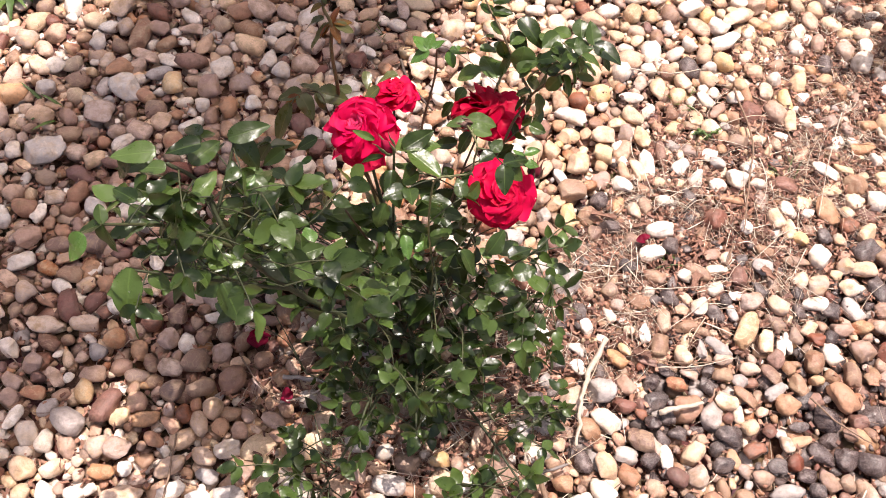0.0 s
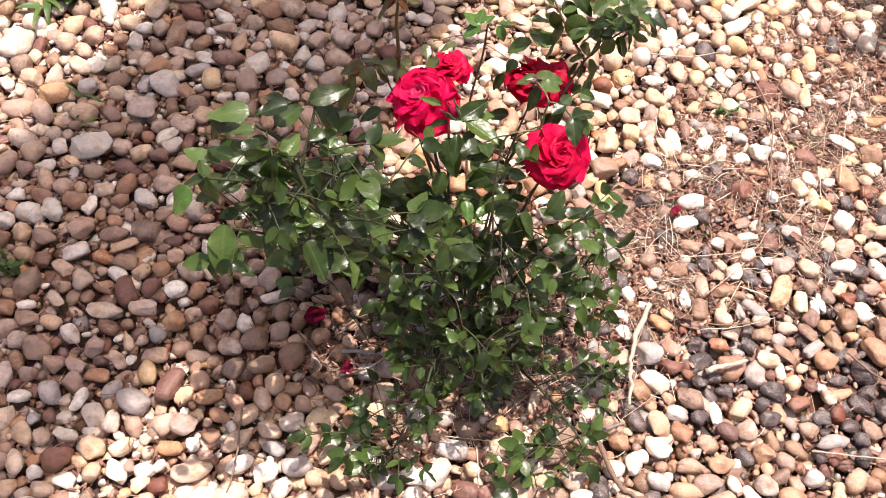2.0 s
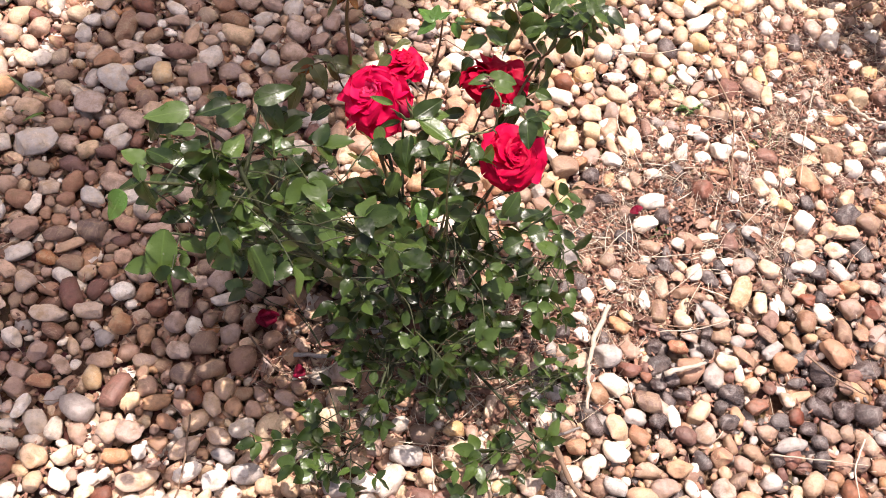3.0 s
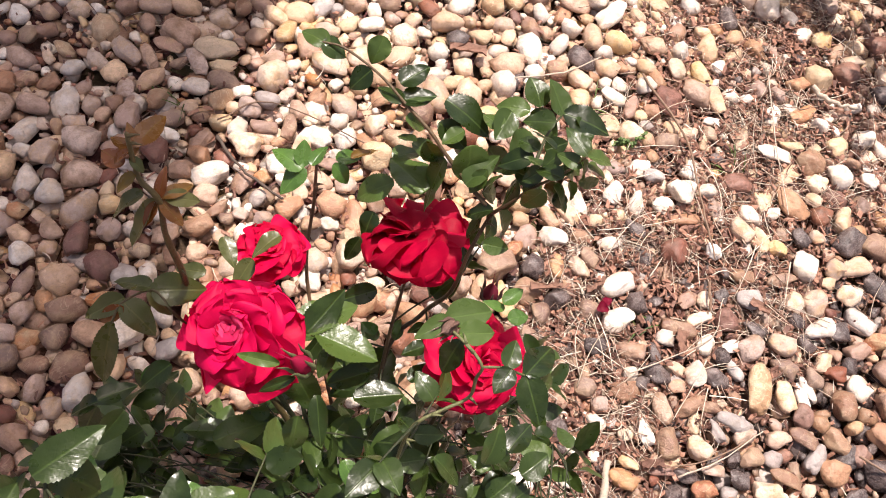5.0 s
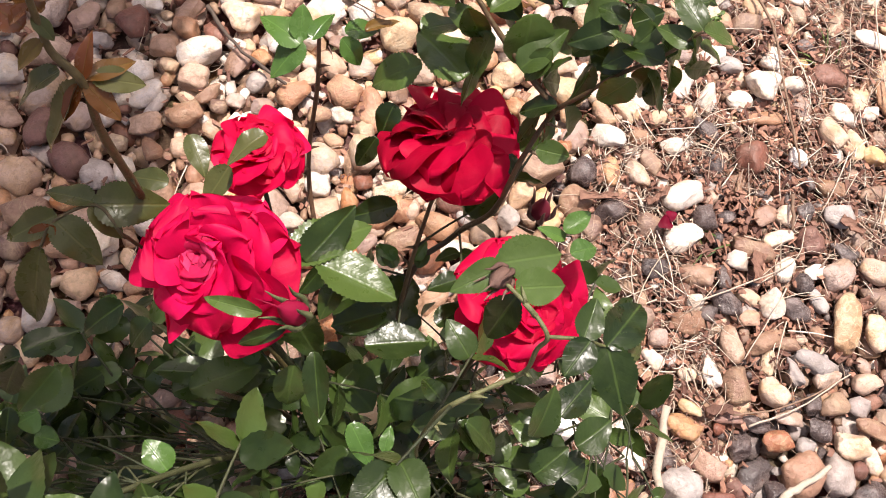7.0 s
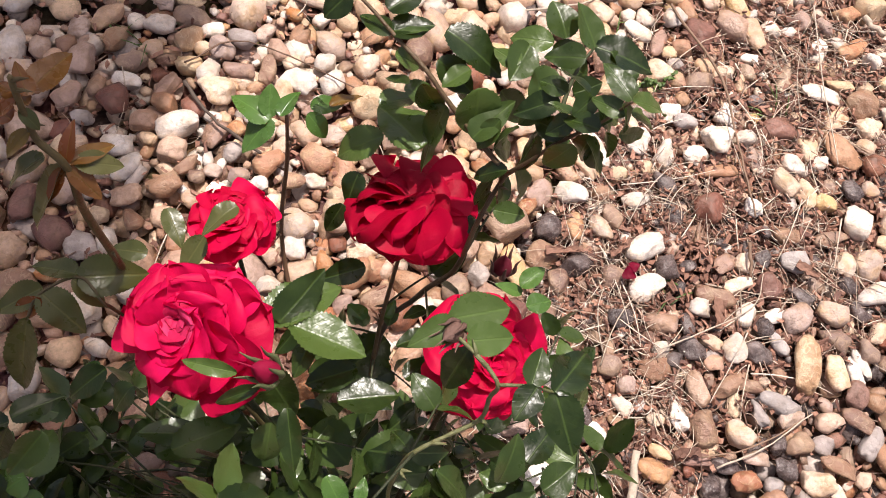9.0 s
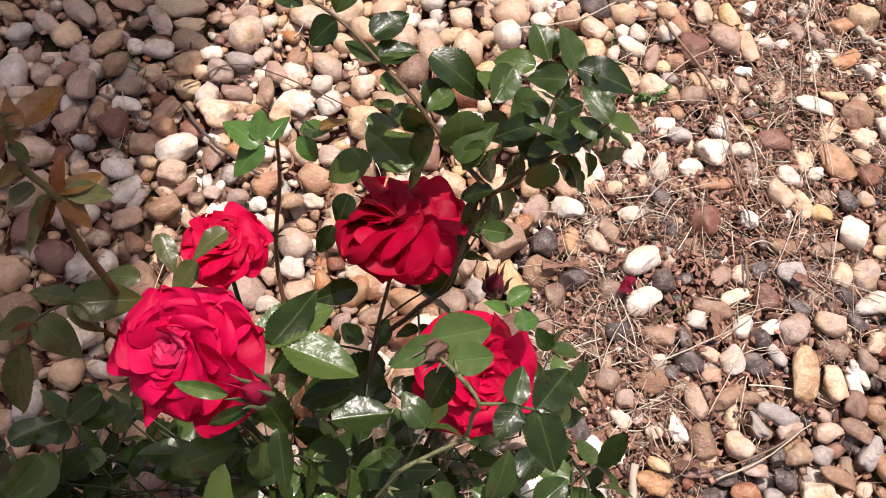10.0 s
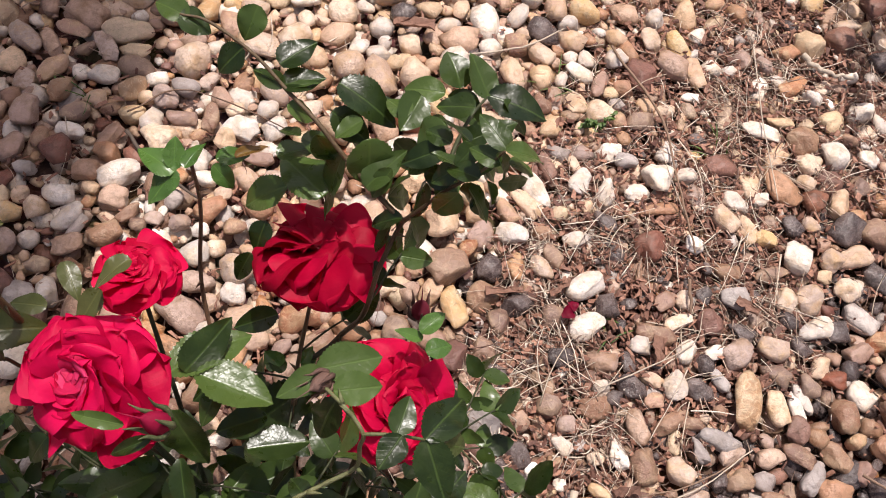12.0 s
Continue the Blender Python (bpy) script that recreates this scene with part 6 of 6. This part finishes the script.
def straw():
    """Dry grass: many short curved bits, and fewer long pale stalks that arch over the stones."""
    rng = np.random.default_rng(5)
    short, pale = [], []
    while len(short) < 8500:
        x, y = rng.uniform(-0.6, 1.6), rng.uniform(0.3, 1.9)
        clump = 0.45 + 1.2 * noise.noise((x * 14, y * 14, 8))
        if rng.random() > litter_share(x, y) * clump + 0.015:
            continue
        a, long = rng.uniform(0, 2 * math.pi), rng.uniform(0.008, 0.034)
        bow = rng.normal(0, 0.09)
        if rng.random() < 0.09:
            long, bow = rng.uniform(0.04, 0.11), rng.normal(0, 0.10)
        d = np.array([math.cos(a), math.sin(a), rng.normal(0, 0.16)])
        n = np.array([-d[1], d[0], abs(rng.normal(0, 0.5))]) * bow * long
        mid = np.array([x, y, rng.uniform(-0.003, 0.014)])
        line = smooth_line([mid - d * long / 2, mid - d * long / 6 + n * 0.9, mid + d * long / 5 + n, mid + d * long / 2], 2)
        line[:, 2] = np.maximum(line[:, 2], -0.006)
        r = rng.uniform(0.0003, 0.0010)
        (pale if long > 0.04 or rng.random() < 0.22 else short).append(tube(line, r, 0.4 * r, 3))
    v, f = joined(short)
    tagged(new("dry_grass_litter", mesh_of("dry_grass_litter", v, f, [STRAW])), "brown dry grass and needles strewn over the gravel", "litter", kind="stuff")
    v, f = joined(pale)
    tagged(new("dry_grass_litter", mesh_of("dry_grass_litter", v, f, [PALE_STRAW])), "long bleached dry grass stalks strewn over the gravel", "litter", kind="stuff")


def crumbs():
    rng = np.random.default_rng(6)
    cube = np.array([(x, y, z) for x in (-1, 1) for y in (-1, 1) for z in (-1, 1)], float)
    tri = np.array([(0, 1, 3), (0, 3, 2), (4, 6, 7), (4, 7, 5), (0, 4, 5), (0, 5, 1), (2, 3, 7), (2, 7, 6), (0, 2, 6), (0, 6, 4), (1, 5, 7), (1, 7, 3)])
    pieces = []
    while len(pieces) < 62000:
        x, y = rng.uniform(-0.7, 1.6), rng.uniform(0.25, 1.9)
        if rng.random() > 1.3 * litter_share(x, y) ** 1.3 + 0.11:
            continue
        size = np.array([rng.uniform(0.002, 0.0085), rng.uniform(0.0010, 0.0034), rng.uniform(0.0004, 0.0014)])
        v = (cube * rng.uniform(0.2, 1.0, cube.shape)) * size
        m = turned(rng.uniform(0, 6.3), rng.normal(0, 0.4), rng.normal(0, 0.4))
        pieces.append((v @ m.T + [x, y, rng.uniform(-0.008, 0.010)], tri))
    v, f = joined(pieces)
    tagged(new("bark_crumbs", mesh_of("bark_crumbs", v, f, [BARK_BITS], smooth=False)), "reddish bark crumbs and chips between the stones", "litter", kind="stuff")


def bark_flake(at, long, wide, deg, seed):
    """A curled flake of bark."""
    rng = np.random.default_rng(seed)
    n, w = 9, 5
    top = np.array([((i / (n - 1) - 0.5) * long, (j / (w - 1) - 0.5) * wide * (0.75 + 0.25 * math.sin(3 * i / n + seed)) + rng.normal(0, 0.0012), 0.003 + 0.18 * wide * (2 * j / (w - 1) - 1) ** 2 + rng.normal(0, 0.0006)) for i in range(n) for j in range(w)])
    low = top - [0, 0, 0.002]
    f = []
    for i in range(n - 1):
        for j in range(w - 1):
            a, b = i * w + j, n * w + i * w + j
            f += [(a, a + w, a + w + 1), (a, a + w + 1, a + 1), (b, b + w + 1, b + w), (b, b + 1, b + w + 1)]
    edge = [i * w for i in range(n)] + [(n - 1) * w + j for j in range(1, w)] + [i * w + w - 1 for i in range(n - 2, -1, -1)] + [j for j in range(w - 2, 0, -1)]
    for a, b in zip(edge, edge[1:] + edge[:1]):
        f += [(a, a + n * w, b + n * w), (a, b + n * w, b)]
    ob = new("bark_flake", mesh_of("bark_flake", np.concatenate([top, low]), f, [FLAKE], smooth=False))
    ob.matrix_basis = pose(*at, 0, 0, deg)
    tagged(ob, "reddish brown flake of bark on the gravel", "bark", group="bark flakes")


bark_flake((0.796, 0.859, 0.018), 0.024, 0.010, -50, 1)
bark_flake((0.571, 0.942, 0.016), 0.036, 0.010, -15, 2)
bark_flake((0.625, 0.930, 0.016), 0.028, 0.009, 20, 3)
bark_flake((0.588, 1.262, 0.018), 0.045, 0.020, -20, 4)
bark_flake((0.692, 0.844, 0.014), 0.03, 0.012, 60, 5)
bark_flake((0.608, 0.734, 0.014), 0.024, 0.008, -10, 6)
bark_flake((0.402, 0.609, 0.016), 0.04, 0.012, 60, 7)
bark_flake((0.382, 0.632, 0.016), 0.03, 0.012, -20, 8)
straw()
crumbs()

# ---- the gravel itself: single stones first, the rest joined ----
single, rest = [], []
for row in LAID:
    x, y = row[1], row[2]
    (single if len(single) < 296 and (row[-1] or ( 0.45 < x < 0.95 and 0.6 < y < 1.0 and row[4] > 0.013)) else rest).append(row)
PEBBLES = {}
pick = np.random.default_rng(9)
for colour, x, y, z, a, b, c, yaw, tx, ty, _ in single:
    n = int(pick.integers(len(SHAPES)))
    if (n, colour) not in PEBBLES:
        PEBBLES[n, colour] = mesh_of("pebble", *SHAPES_FINE[n], [STONE[colour]])
    m = Matrix.LocRotScale((x, y, z), Euler((tx, ty, yaw)), (a, b, c))
    part("pebble", PEBBLES[n, colour], ground, m=m)
verts, faces, index, start = [], [], [], 0
for colour, x, y, z, a, b, c, yaw, tx, ty, _ in rest:
    near = 0.35 < x < 1.05 and 0.6 < y < 1.15 and a > 0.0125 and z > 0
    v, f = (SHAPES_FINE if near else SHAPES_SMALL if z < -0.004 or a < 0.0065 else SHAPES)[int(pick.integers(len(SHAPES)))]
    verts.append((v * (a, b, c)) @ turned(yaw, tx, ty).T + (x, y, z))
    faces.append(f + start)
    index.append(np.full(len(f), STONE_NAMES.index(colour)))
    start += len(v)
me = mesh_of("gravel", np.concatenate(verts), np.concatenate(faces), list(STONE.values()), np.concatenate(index))
tagged(new("gravel", me), "rounded river pebbles in cream, tan, brown and white", "gravel", kind="stuff")
